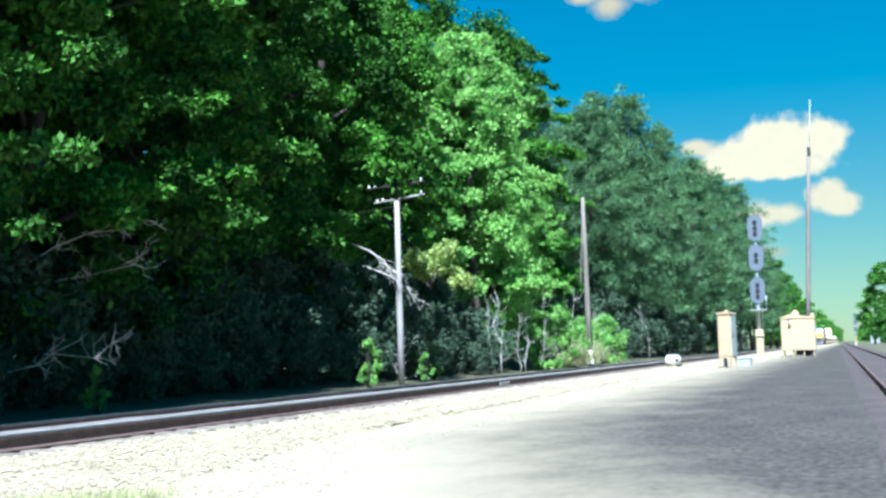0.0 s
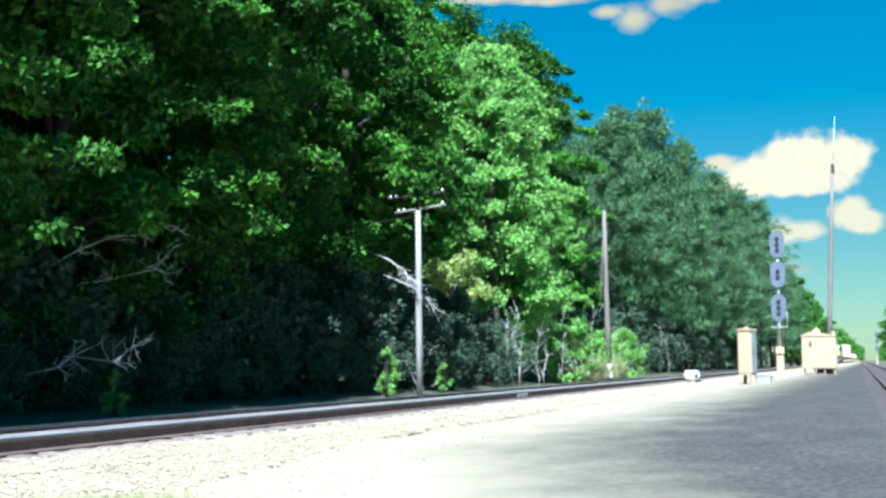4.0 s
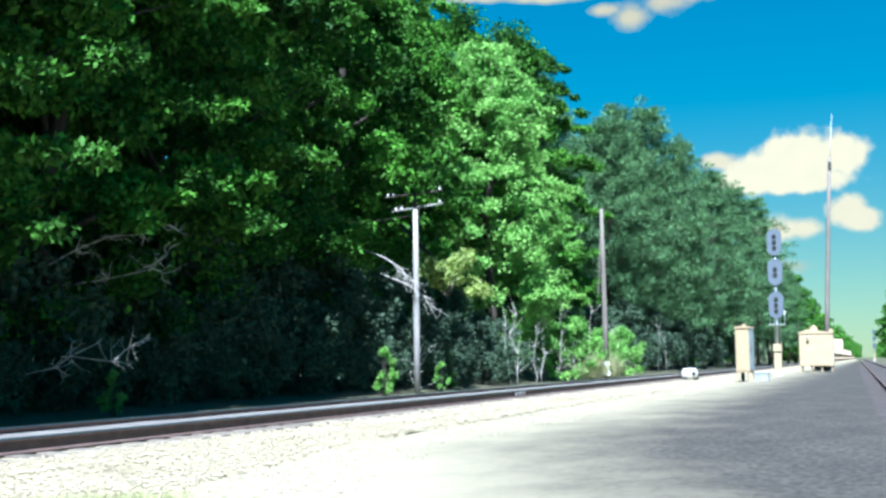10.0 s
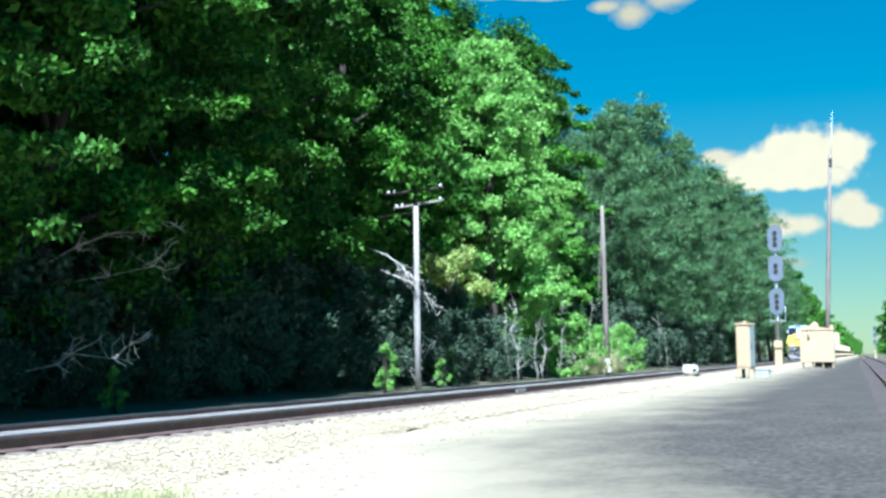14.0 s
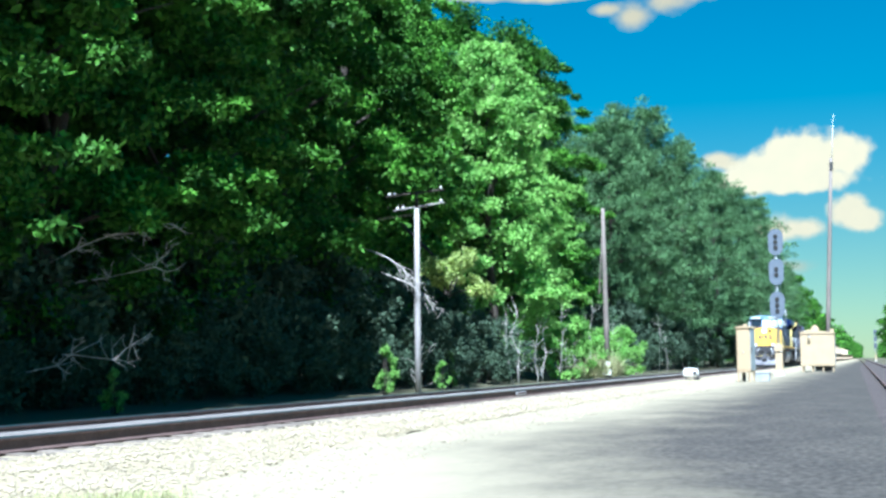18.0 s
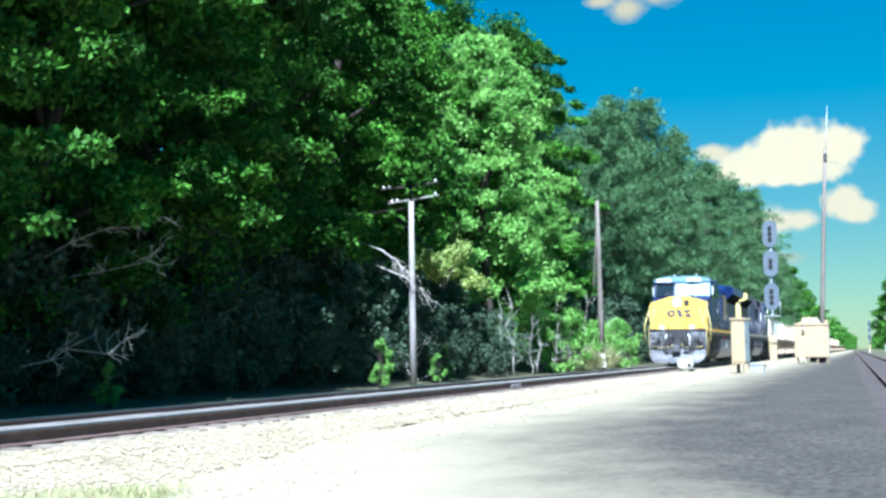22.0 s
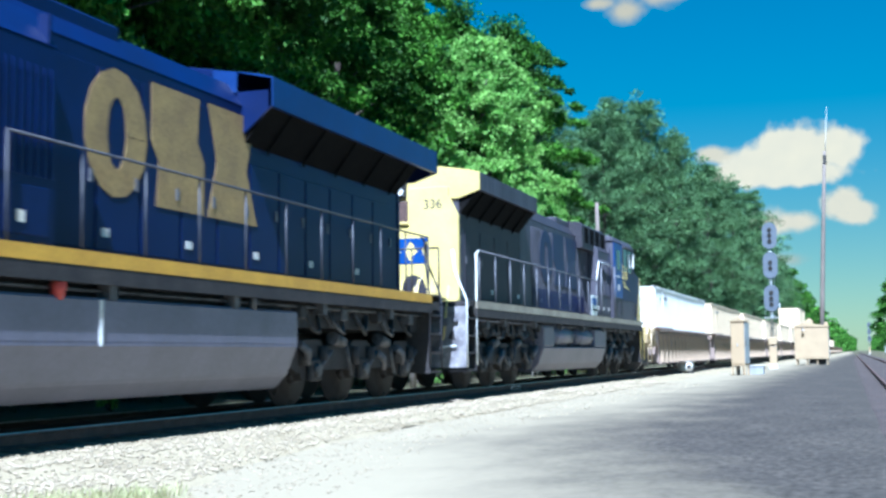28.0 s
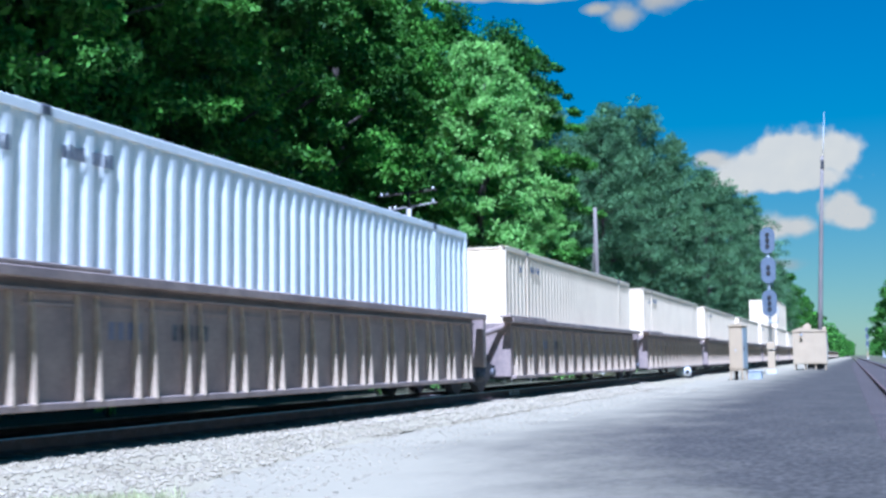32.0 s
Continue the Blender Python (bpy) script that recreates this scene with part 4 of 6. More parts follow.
RAILGREY = material("handrail_paint", (0.17, 0.175, 0.20), 0.5, 0.1, second=(0.11, 0.11, 0.13), scale=4, fine=30, bump=0.02)
BOXWHITE = material("white_container_paint", (0.82, 0.82, 0.78), 0.45, second=(0.76, 0.76, 0.72), scale=0.8, fine=14, bump=0.02, fine_amount=0.05)
BOXGREY = material("pale_container_paint", (0.76, 0.62, 0.42), 0.5, second=(0.68, 0.54, 0.36), scale=0.8, fine=14, bump=0.02, fine_amount=0.05)
WELL = material("dusty_tan_wagon_paint", (0.33, 0.25, 0.205), 0.65, second=(0.19, 0.145, 0.13), scale=1.4, fine=22, bump=0.08, fine_amount=0.15)
SCREEN = material("black_radiator_screen", (0.006, 0.006, 0.007), 0.95, second=(0.01, 0.01, 0.01), scale=6, fine=40, bump=0.05, spec=0.05)
BLUE_FADED = material("faded_blue_paint", (0.0045, 0.011, 0.07), 0.5, second=(0.004, 0.009, 0.05), scale=2, fine=22, bump=0.02)
MARK = material("dark_marking", (0.05, 0.055, 0.07), 0.6, second=(0.08, 0.08, 0.09), scale=8, fine=30, bump=0)
LENS = material("lamp_glass", (0.85, 0.87, 0.86), 0.15, second=(0.7, 0.72, 0.72), scale=6, fine=30, bump=0, fine_amount=0.03)
RED = material("red_fitting", (0.45, 0.05, 0.04), 0.5, second=(0.3, 0.04, 0.03), scale=6, fine=30, bump=0)

# seconds and the place of the leading coupler along the track
POSITIONS = [(0, 375), (3, 330), (6, 288), (9, 245), (12, 203), (14.5, 165), (16.5, 136), (18, 115), (20, 88), (21, 75.5), (22, 63), (23, 51.7), (24, 41), (25, 30.8), (26.25, 18.2), (27.5, 5.66), (28, 0.73), (28.5, -4.35), (29, -9.5), (29.5, -14.55), (30, -19.5), (30.5, -24.55), (31, -29.6), (31.5, -34.7), (32, -39.76)]
ROLLING = []   # thing, place behind the leading coupler, turned round or not
WHEELS = []


def sx(s, x0, x1, y0, y1, z0, z1, bevel=0.0):
    return bx(min(s * x0, s * x1), max(s * x0, s * x1), y0, y1, z0, z1, bevel)


def lettering(name, text, size, mat, parent, m, label=""):
    cu = bpy.data.curves.new("text", "FONT")
    cu.body, cu.size, cu.extrude = text, size, 0.004
    tmp = new("text", cu)
    me = bpy.data.meshes.new_from_object(tmp.evaluated_get(bpy.context.evaluated_depsgraph_get()))
    bpy.data.objects.remove(tmp)
    me.materials.append(mat)
    ob = new(name, me)
    ob.parent = parent
    ob.matrix_basis = m
    if label:
        ob["label"] = label
    return ob


def wheelset(parent, y, r=0.53):
    """An axle with two flanged wheels, turning about its own centre."""
    e = part("wheelset", bar([(-1.02, 0, 0), (1.02, 0, 0)], 0.085, 10), UNDER, parent)
    for s in (1, -1):
        b = bmesh.new()
        tube(b, [(s * 0.69, 0, 0), (s * 0.72, 0, 0), (s * 0.722, 0, 0), (s * 0.845, 0, 0), (s * 0.85, 0, 0), (s * 0.82, 0, 0)], [r + 0.028, r + 0.026, r, r - 0.006, r - 0.09, r - 0.12], 28)
        part("wheel", b, UNDER, e, "steel wheel with a worn rim")
        hub = part("hub", bar([(s * 0.83, 0, 0), (s * 1.0, 0, 0)], [0.2, 0.15], 12), UNDER_PALE, e)
    for k in range(3):
        a = k * math.tau / 3
        part("bolt", bar([(1.0, 0.08 * math.cos(a), 0.08 * math.sin(a)), (1.04, 0.08 * math.cos(a), 0.08 * math.sin(a))], 0.025, 6), UNDER_PALE, e)
    e.matrix_basis = pose(0, y, r)
    WHEELS.append((e, y, r))
    return e


def loco_truck(t, ys):
    """Side frames, springs, brakes and three wheelsets of a six-wheel bogie."""
    y0, y1 = ys[0] - 0.75, ys[-1] + 0.75
    for y in ys:
        wheelset(t, y)
    for s in (1, -1):
        xs = sorted((s * 1.06, s * 1.2))
        out = [(y0, 0.62), (y0 + 0.2, 0.95)]
        for y in ys:
            out += [(y - 0.45, 0.92), (y - 0.3, 1.02), (y + 0.3, 1.02), (y + 0.45, 0.92)]
        out += [(y1 - 0.2, 0.95), (y1, 0.62), (y1 - 0.3, 0.5)]
        for y in reversed(ys):
            out += [(y + 0.42, 0.55), (y + 0.32, 0.4), (y - 0.32, 0.4), (y - 0.42, 0.55)]
        out += [(y0 + 0.3, 0.5)]
        f = part("side_frame", pr(out, xs[0], xs[1], "x"), UNDER, t, "black cast bogie side frame")
        for y in ys:
            part("axle_box", sx(s, 1.2, 1.3, y - 0.2, y + 0.2, 0.38, 0.72, 0.03), UNDER, f)
            part("axle_cap", bar([(s * 1.3, y, 0.55), (s * 1.35, y, 0.55)], [0.12, 0.09], 10), UNDER_PALE, f, "dusty axle cap")
            for d in (-0.33, 0.33):
                part("spring", bar([(s * 1.24, y + d, 0.62), (s * 1.24, y + d, 0.92)], 0.085, 10), UNDER, f)
            part("link", bar([(s * 1.29, y + 0.1, 0.55), (s * 1.29, y + 0.55, 0.85)], 0.035, 6), UNDER_PALE, f)
        for a, b in zip(ys, ys[1:]):
            m = (a + b) / 2
            part("brake_cylinder", bar([(s * 1.22, m - 0.22, 1.05), (s * 1.22, m + 0.2, 0.98)], [0.11, 0.09], 10), UNDER_PALE, f)
            part("brake_lever", bar([(s * 1.27, m + 0.2, 1.0), (s * 1.27, m + 0.42, 0.45)], 0.03, 6), UNDER_PALE, f)
        for q, (yy, zz) in enumerate(((ys[0] - 0.62, 0.95), (ys[1] + 0.5, 0.82), (ys[2] - 0.5, 0.9))):
            part("pale_casting", bar([(s * 1.3, yy, zz), (s * 1.34, yy + 0.22, zz - 0.12), (s * 1.3, yy + 0.3, zz - 0.3)], [0.07, 0.06, 0.04], 8), PLOW, f, "pale dusty casting")
        part("sand_pipe", bar([(s * 1.22, y0 - 0.05, 1.4), (s * 1.22, y0, 0.9), (s * 0.9, y0 + 0.1, 0.2)], 0.025, 6), UNDER, f)
        for k in range(3):
            yy = ys[0] + 0.3 + k * 1.2
            part("cable", bar([(s * 1.25, yy, 1.5), (s * 1.32, yy + 0.15, 1.25), (s * 1.32, yy + 0.4, 1.2), (s * 1.25, yy + 0.55, 1.45)], 0.028, 6), UNDER_PALE, f)


def handrail(t, s, y0, y1, n, mat, z0=1.9, z1=3.0):
    part("handrail", bar([(s * 1.46, y0, z1), (s * 1.46, y1, z1)], 0.019, 6), mat, t)
    for k in range(n):
        y = y0 + (y1 - y0) * k / (n - 1)
        part("stanchion", bar([(s * 1.47, y, z0 - 0.12), (s * 1.46, y, z1)], 0.015, 6), mat, t)


def end_steps(t, y_end, inward, mat):
    """Steps and grab rails at the two corners of one end; inward is +1 or -1 along y."""
    for s in (1, -1):
        ya, yb = sorted((y_end, y_end + inward * 0.62))
        w = part("step_well", sx(s, 0.98, 1.02, ya, yb, 0.42, 1.8), UNDER, t)
        for k in range(4):
            part("step", sx(s, 1.02, 1.5, ya, yb, 0.42 + 0.36 * k, 0.46 + 0.36 * k), UNDER, w)
        part("step_side", sx(s, 1.0, 1.5, y_end + inward * 0.62, y_end + inward * 0.645, 0.42, 1.8), UNDER, w)
        part("grab_rail", bar([(s * 1.5, y_end + inward * 0.66, 0.55), (s * 1.5, y_end + inward * 0.66, 1.9), (s * 1.47, y_end + inward * 0.78, 2.5), (s * 1.46, y_end + inward * 0.8, 2.92), (s * 1.46, y_end + inward * 1.0, 3.0)], 0.022, 6), mat, t, "pale bent grab rail")
        part("grab_rail", bar([(s * 1.5, y_end, 0.5), (s * 1.5, y_end, 1.9), (s * 1.25, y_end, 2.5), (s * 1.2, y_end, 2.95)], 0.022, 6), mat, t, "pale bent grab rail")
    part("end_platform", bx(-1.5, 1.5, min(y_end, y_end + inward * 1.2), max(y_end, y_end + inward * 1.2), 1.78, 1.88), UNDER, t)
    part("end_beam", bx(-1.0, 1.0, min(y_end, y_end + inward * 0.12), max(y_end, y_end + inward * 0.12), 0.85, 1.78, 0.02), UNDER, t)
    rng = np.random.default_rng(61)
    yo = y_end - inward * 0.03
    for s in (1, -1):
        p = part("corner_panel", bx(min(s * 0.62, s * 1.48), max(s * 0.62, s * 1.48), min(yo, y_end), max(yo, y_end), 0.84, 1.72, 0.01), GRIME, t, "scuffed pale pilot panel")
        part("step_slot", bx(min(s * 1.02, s * 1.38), max(s * 1.02, s * 1.38), min(yo, yo - inward * 0.006), max(yo, yo - inward * 0.006), 1.0, 1.22), BLACK, p)
        for k in range(4):
            x = s * (0.62 + 0.22 * k)
            part("hose_bracket", bx(x - 0.05, x + 0.05, min(yo, yo - inward * 0.09), max(yo, yo - inward * 0.09), 1.36 + 0.08 * (k % 2), 1.52, 0.01), RAILGREY, t)
        for k in range(3):
            x = s * (0.35 + 0.2 * k)
            part("brake_hose", bar([(x, yo, 1.5), (x + 0.03, yo - inward * 0.16, 1.62), (x + s * 0.12, yo - inward * 0.2, 1.3), (x + s * 0.05 * k, yo - inward * 0.2, 0.95 - 0.08 * k)], 0.024, 6), LENS if k == 1 else UNDER_PALE, t)
    part("cable", bar([(-0.45, yo, 1.6), (-0.3, yo - inward * 0.2, 1.2), (0.0, yo - inward * 0.25, 1.32), (0.3, yo - inward * 0.2, 1.15), (0.42, yo, 1.6)], 0.035, 6), BLACK, t, "drooping jumper cable")
    part("draft_box", bx(-0.36, 0.36, min(yo, yo - inward * 0.12), max(yo, yo - inward * 0.12), 0.62, 1.16, 0.03), UNDER_PALE, t)
    c = part("coupler", bx(-0.13, 0.13, min(y_end - inward * 0.55, y_end), max(y_end - inward * 0.55, y_end), 0.72, 1.0, 0.04), UNDER, t)
    part("coupler_head", bx(-0.22, 0.2, min(y_end - inward * 0.62, y_end - inward * 0.34), max(y_end - inward * 0.62, y_end - inward * 0.34), 0.66, 1.06, 0.05), UNDER_PALE, c)
    for x in (-0.75, -0.6, -0.42, 0.42, 0.6, 0.75):
        part("air_hose", bar([(x, y_end, 1.25), (x, y_end - inward * 0.2, 1.15), (x + 0.05, y_end - inward * 0.28, 0.8), (x * 0.7, y_end - inward * 0.3, 0.6)], 0.03, 6), UNDER, t)
    for x in (-0.5, 0.5):
        part("uncoupling_lever", bar([(x * 2.6, y_end - inward * 0.1, 0.95), (x * 1.2, y_end - inward * 0.12, 0.9), (x * 0.4, y_end - inward * 0.2, 1.05)], 0.02, 6), mat, t)


def plow(t):
    b = bmesh.new()
    xs = [-1.45, -0.75, 0, 0.75, 1.45]
    rows = [(0.12, 0.05), (0.3, 0.12), (0.55, 0.3), (0.8, 0.38)]
    grid = [[b.verts.new((x * (0.78, 0.92, 1, 1)[k], yy + 0.22 * abs(x) / 1.45 - 0.03, z)) for x in xs] for k, (z, yy) in enumerate(rows)]
    back = [[b.verts.new((x * (0.78, 0.92, 1, 1)[k], yy + 0.3 * abs(x) / 1.45 + 0.12, z)) for x in xs] for k, (z, yy) in enumerate(rows)]
    for g, flip in ((grid, False), (back, True)):
        for i in range(3):
            for j in range(4):
                q = (g[i][j], g[i][j + 1], g[i + 1][j + 1], g[i + 1][j])
                b.faces.new(q[::-1] if flip else q)
    for j in range(4):
        b.faces.new((grid[0][j + 1], grid[0][j], back[0][j], back[0][j + 1]))
        b.faces.new((grid[3][j], grid[3][j + 1], back[3][j + 1], back[3][j]))
    for i in range(3):
        b.faces.new((grid[i][0], grid[i + 1][0], back[i + 1][0], back[i][0]))
        b.faces.new((grid[i + 1][4], grid[i][4], back[i][4], back[i + 1][4]))
    part("snow_plow", b, PLOW, t, "dusty grey steel plow")


def logo_shapes(t, s, y0, y1, z0, z1, mat, x, flip=False):
    """Three plain block shapes in a row on the hood side."""
    w = (y1 - y0) / 3.15
    h = z1 - z0
    def ob(pts):
        b = bmesh.new()
        prism(b, pts, *sorted((s * x, s * (x + 0.006))), axis="x")
        return b
    order = (0, 1, 2)
    for k in order:
        a = y0 + k * w * 1.07
        if flip:
            a = y1 - w - k * w * 1.07
        m = (lambda u: a + w * (1 - u)) if flip else (lambda u: a + w * u)
        if k == 0:
            r = [(m(0.5 + 0.5 * math.cos(q)), z0 + h * (0.5 + 0.5 * math.sin(q))) for q in [radians(d) for d in range(0, 361, 24)]]
            i = [(m(0.5 + 0.15 * math.cos(q)), z0 + h * (0.5 + 0.28 * math.sin(q))) for q in [radians(d) for d in range(360, -1, -24)]]
            pts = r[:-1] + [(r[0][0], r[0][1] - 0.01)] + [(i[0][0], i[0][1] - 0.01)] + i[1:]
        elif k == 1:
            pts = [(m(u), z0 + h * v) for u, v in ((0.0, 1.0), (0.9, 1.0), (0.86, 0.62), (1.0, 0.46), (1.0, 0.0), (0.1, 0.0), (0.14, 0.36), (0.0, 0.52))]
        else:
            pts = [(m(u), z0 + h * v) for u, v in ((0.0, 1.0), (1.06, 1.0), (0.84, 0.5), (1.1, 0.0), (0.0, 0.0), (0.2, 0.5))]
        part("emblem", ob(pts), mat, t, "large plain painted emblem shape")


def ribs_along(y0, y1, z0, z1, x, s):
    """Fine upright ribs pressed into a door sheet."""
    b = bmesh.new()
    n = int((y1 - y0) / 0.1)
    for k in range(n):
        y = y0 + k * 0.1
        box(b, min(s * x, s * (x + 0.012)), max(s * x, s * (x + 0.012)), y, y + 0.052, z0, z1)
    return b


def locomotive(at, style):
    first = style == 1
    body_mat = BLUE if first else GREY
    rail_mat = RAILDARK if first else RAILGREY
    HW = 1.08
    he = 20.05 if first else 20.9   # where the hood ends
    label = "dark blue and yellow diesel freight locomotive, leading" if first else "faded grey and blue diesel locomotive with a yellow end"
    t = thing("locomotive", at, label, "locomotive", "freight train")
    part("underframe", bx(-1.25, 1.25, 0.9, 21.4, 1.2, 1.62), UNDER, t)
    part("deck", bx(-1.5, 1.5, 1.0, 21.2, 1.62, 1.9), UNDER, t)
    for s in (1, -1):
        sill_end = 20.7 if first else 21.1
        part("side_sill", sx(s, 1.5, 1.53, 1.1, sill_end, 1.56, 1.74), UNDER, t)
        part("sill_stripe", sx(s, 1.5, 1.534, 1.1, sill_end, 1.745, 1.905), STRIPE if first else SILL, t, "yellow sill stripe" if first else "dirty cream sill")
        for k in range(7):
            part("jacking_lug", sx(s, 1.3, 1.48, 2.2 + 2.75 * k, 2.34 + 2.75 * k, 1.4, 1.6), UNDER_PALE, t)
    # long hood
    hood = part("hood", pr([(-HW, 1.9), (HW, 1.9), (HW, 4.3), (0.85, 4.62), (-0.85, 4.62), (-HW, 4.3)], 6.2, he, bevel=0.02), body_mat, t)
    # second unit's roof overlays are near-black: vignetting put into the colour
    part("hood_roof", pr([(-HW - 0.005, 4.3), (HW + 0.005, 4.3), (0.853, 4.63), (-0.853, 4.63)], 6.25, he - 0.05), BLUE if first else SOOT_AND_SHADE, t, "dark hood top")
    part("cabinet_roof", pr([(-1.425, 4.0), (1.425, 4.0), (1.103, 4.41), (-1.103, 4.41)], 6.22, 9.53 if first else 8.08), BLUE if first else SOOT_AND_SHADE, t, "sloping cabinet top")
    wide = part("equipment_cabinet", pr([(-1.42, 1.9), (1.42, 1.9), (1.42, 4.0), (1.1, 4.4), (-1.1, 4.4), (-1.42, 4.0)], 6.2, 9.55 if first else 8.1, bevel=0.02), body_mat, t)
    wy1 = 9.55 if first else 8.1
    for s in (1, -1):
        n = 11
        for k in range(n):
            y0 = wy1 + 0.25 + k * (he - 0.3 - wy1 - 0.25) / n
            y1 = y0 + (he - 0.3 - wy1 - 0.25) / n - 0.05
            # rear doors of the second unit are blackened for the wing's shade
            d = part("hood_door", sx(s, HW, HW + 0.018, y0, y1, 2.0, 3.5 if y0 > (14 if first else 16) else 4.1, 0.006), body_mat if first or y0 < 15.2 else SOOT_AND_SHADE, hood)
            part("latch", sx(s, HW + 0.018, HW + 0.035, y1 - 0.1, y1 - 0.04, 2.75, 2.9), RAILGREY, d)
            if k % 2:
                part("hinge_plate", sx(s, HW + 0.018, HW + 0.025, y0 + 0.1, y0 + 0.25, 2.15, 2.25), WHITE, d, "small white notice plate")
        # vertical ribbing of the intake screens
        for k in range(26 if first else 14):
            y = 6.45 + k * 0.12
            part("screen_rib", sx(s, 1.42, 1.436, y, y + 0.055, 2.6, 3.75), BLUE if first else GREY, wide)
        for k in range(4):
            part("cabinet_door", sx(s, 1.42, 1.432, 6.4 + 0.78 * k, 7.1 + 0.78 * k, 2.0, 2.5, 0.005), body_mat, wide)
            part("notice_plate", sx(s, 1.432, 1.44, 6.6 + 0.78 * k, 6.72 + 0.78 * k, 2.12, 2.24), WHITE, wide, "small white notice plate")
    if first:
        for s in (1, -1):
            for y in (6.48, 7.46, 8.4, 9.4):
                part("intake_fin", sx(s, 1.28, 1.42, y, y + 0.05, 4.02, 4.34, 0.005), BLUE, wide)
    if not first:
        for s in (1, -1):
            for k in range(4):
                part("filter_grille", sx(s, 1.29, 1.302, 6.5 + k * 0.8, 7.05 + k * 0.8, 4.14, 4.62, 0.005), SCREEN, t, "dark filter grille")
        part("filter_housing", pr([(-1.29, 3.95), (1.29, 3.95), (1.29, 4.66), (1.15, 4.76), (-1.15, 4.76), (-1.29, 4.66)], 6.26, 9.75, bevel=0.01), SOOT_AND_SHADE, t, "dark filter housing")
    # radiator wings
    w0, w1 = (14.1, 20.95) if first else (16.1, 20.95)
    for s in (1, -1):
        zb = 4.26 if first else 4.3
        pts = [(s * 0.6, 4.86), (s * 1.35, 4.74), (s * 1.57, 4.68), (s * 1.57, zb), (s * 1.5, zb), (s * 1.5, 4.5), (s * 0.6, 4.5)]
        wing = part("radiator_wing", pr(pts, w0, w1 - 0.06), BLUE_WING if first else GREY, t)
        part("wing_end", pr([(s * 0.6, 4.862), (s * 1.35, 4.742), (s * 1.575, 4.682), (s * 1.575, zb), (s * 1.1, zb - 0.16), (s * 0.6, zb - 0.16)], w1 - 0.06, w1), BLUE if first else YELLOW_OLD, wing)
        part("wing_end", pr([(s * 1.0, 4.79), (s * 1.55, 4.66), (s * 1.55, zb + 0.01), (s * 1.0, zb - 0.45)], w0, w0 + 0.05), BLUE if first else GREY, wing)
        # screen and struts near-black: shade under the wing put into the colour
        part("radiator_core", pr([(s * 1.5, 4.48), (s * 1.5, zb), (s * (HW + 0.005), zb - 0.5), (s * (HW + 0.005), 4.48)], w0 + 0.05, min(w1 - 0.07, he)), SCREEN, wing, "recessed radiator screen, blackened for the shade under the wing")
        for k in range(5):
            y = w0 + 0.7 + k * (min(w1, he) - w0 - 1.2) / 4
            part("wing_strut", pr([(s * 1.52, zb + 0.02), (s * 1.52, zb - 0.02), (s * (HW + 0.03), zb - 0.56), (s * (HW + 0.03), zb - 0.48)], y, y + 0.05), SCREEN, wing)
    part("radiator_roof", pr([(-0.62, 4.5), (0.62, 4.5), (0.62, 4.862), (0.25, 4.93), (-0.25, 4.93), (-0.62, 4.862)], w0, w1 - 0.06, bevel=0.01), BLUE if first else SOOT_AND_SHADE, t)
    part("roof_end", pr([(-0.6, 4.1), (0.6, 4.1), (0.6, 4.866), (0.25, 4.936), (-0.25, 4.936), (-0.6, 4.866)], w1 - 0.058, w1 - 0.002), BLUE if first else YELLOW_OLD, t)
    for k in range(3):
        part("roof_fan", bar([(0, 8.6 + k * 1.7, 4.6), (0, 8.6 + k * 1.7, 4.72)], 0.6, 20), UNDER, t)
    part("exhaust_stack", bx(-0.3, 0.3, 13.0, 13.7, 4.6, 4.86, 0.03), UNDER, t)
    part("roof_box", bx(0.3, 0.9, 9.4, 11.4, 4.35, 4.75, 0.03), body_mat, t)
    part("roof_box", bx(-0.9, -0.3, 9.4, 11.4, 4.35, 4.75, 0.03), body_mat, t)
    # hood end
    end = part("hood_end", pr([(-HW - 0.02, 1.9), (HW + 0.02, 1.9), (HW + 0.02, 3.75), (0.88, 4.2), (0.88, 4.4), (-0.88, 4.4), (-0.88, 4.2), (-HW - 0.02, 3.75)], he, he + 0.1, bevel=0.01), BLUE if first else YELLOW_OLD, t)
    lampbox = part("lamp_box", bx(0.07, 0.41, he + 0.1, he + 0.18, 4.17, 4.76, 0.04), BLACK, end, "black twin headlight housing")
    for z in (4.32, 4.60):
        part("headlight", bar([(0.24, he + 0.17, z), (0.24, he + 0.22, z)], [0.11, 0.1], 14), LENS, lampbox)
    vent = part("vent_panel", bx(0.05, 0.40, he + 0.1, he + 0.13, 3.64, 4.12, 0.01), RUST, end, "brown recessed vent panel")
    part("vent_lip", bx(0.03, 0.42, he + 0.1, he + 0.16, 3.60, 3.66, 0.01), YELLOW_OLD if not first else BLUE, vent)
    if not first:
        for z0, z1 in ((2.74, 2.80), (3.22, 3.30)):
            part("emblem", bx(-0.42, 0.82, 21.0, 21.008, z0, z1), BLUE_BRIGHT, end, "plain blue emblem bar")
        for x0 in (-0.36, 0.02, 0.40):
            part("emblem", pr([(x0, 2.80), (x0 + 0.34, 2.80), (x0 + 0.30, 2.92), (x0 + 0.2, 3.0), (x0 + 0.34, 3.22), (x0, 3.22), (x0 + 0.1, 3.04), (x0 + 0.05, 2.9)], 21.0, 21.008), BLUE_BRIGHT, end, "plain blue emblem block")
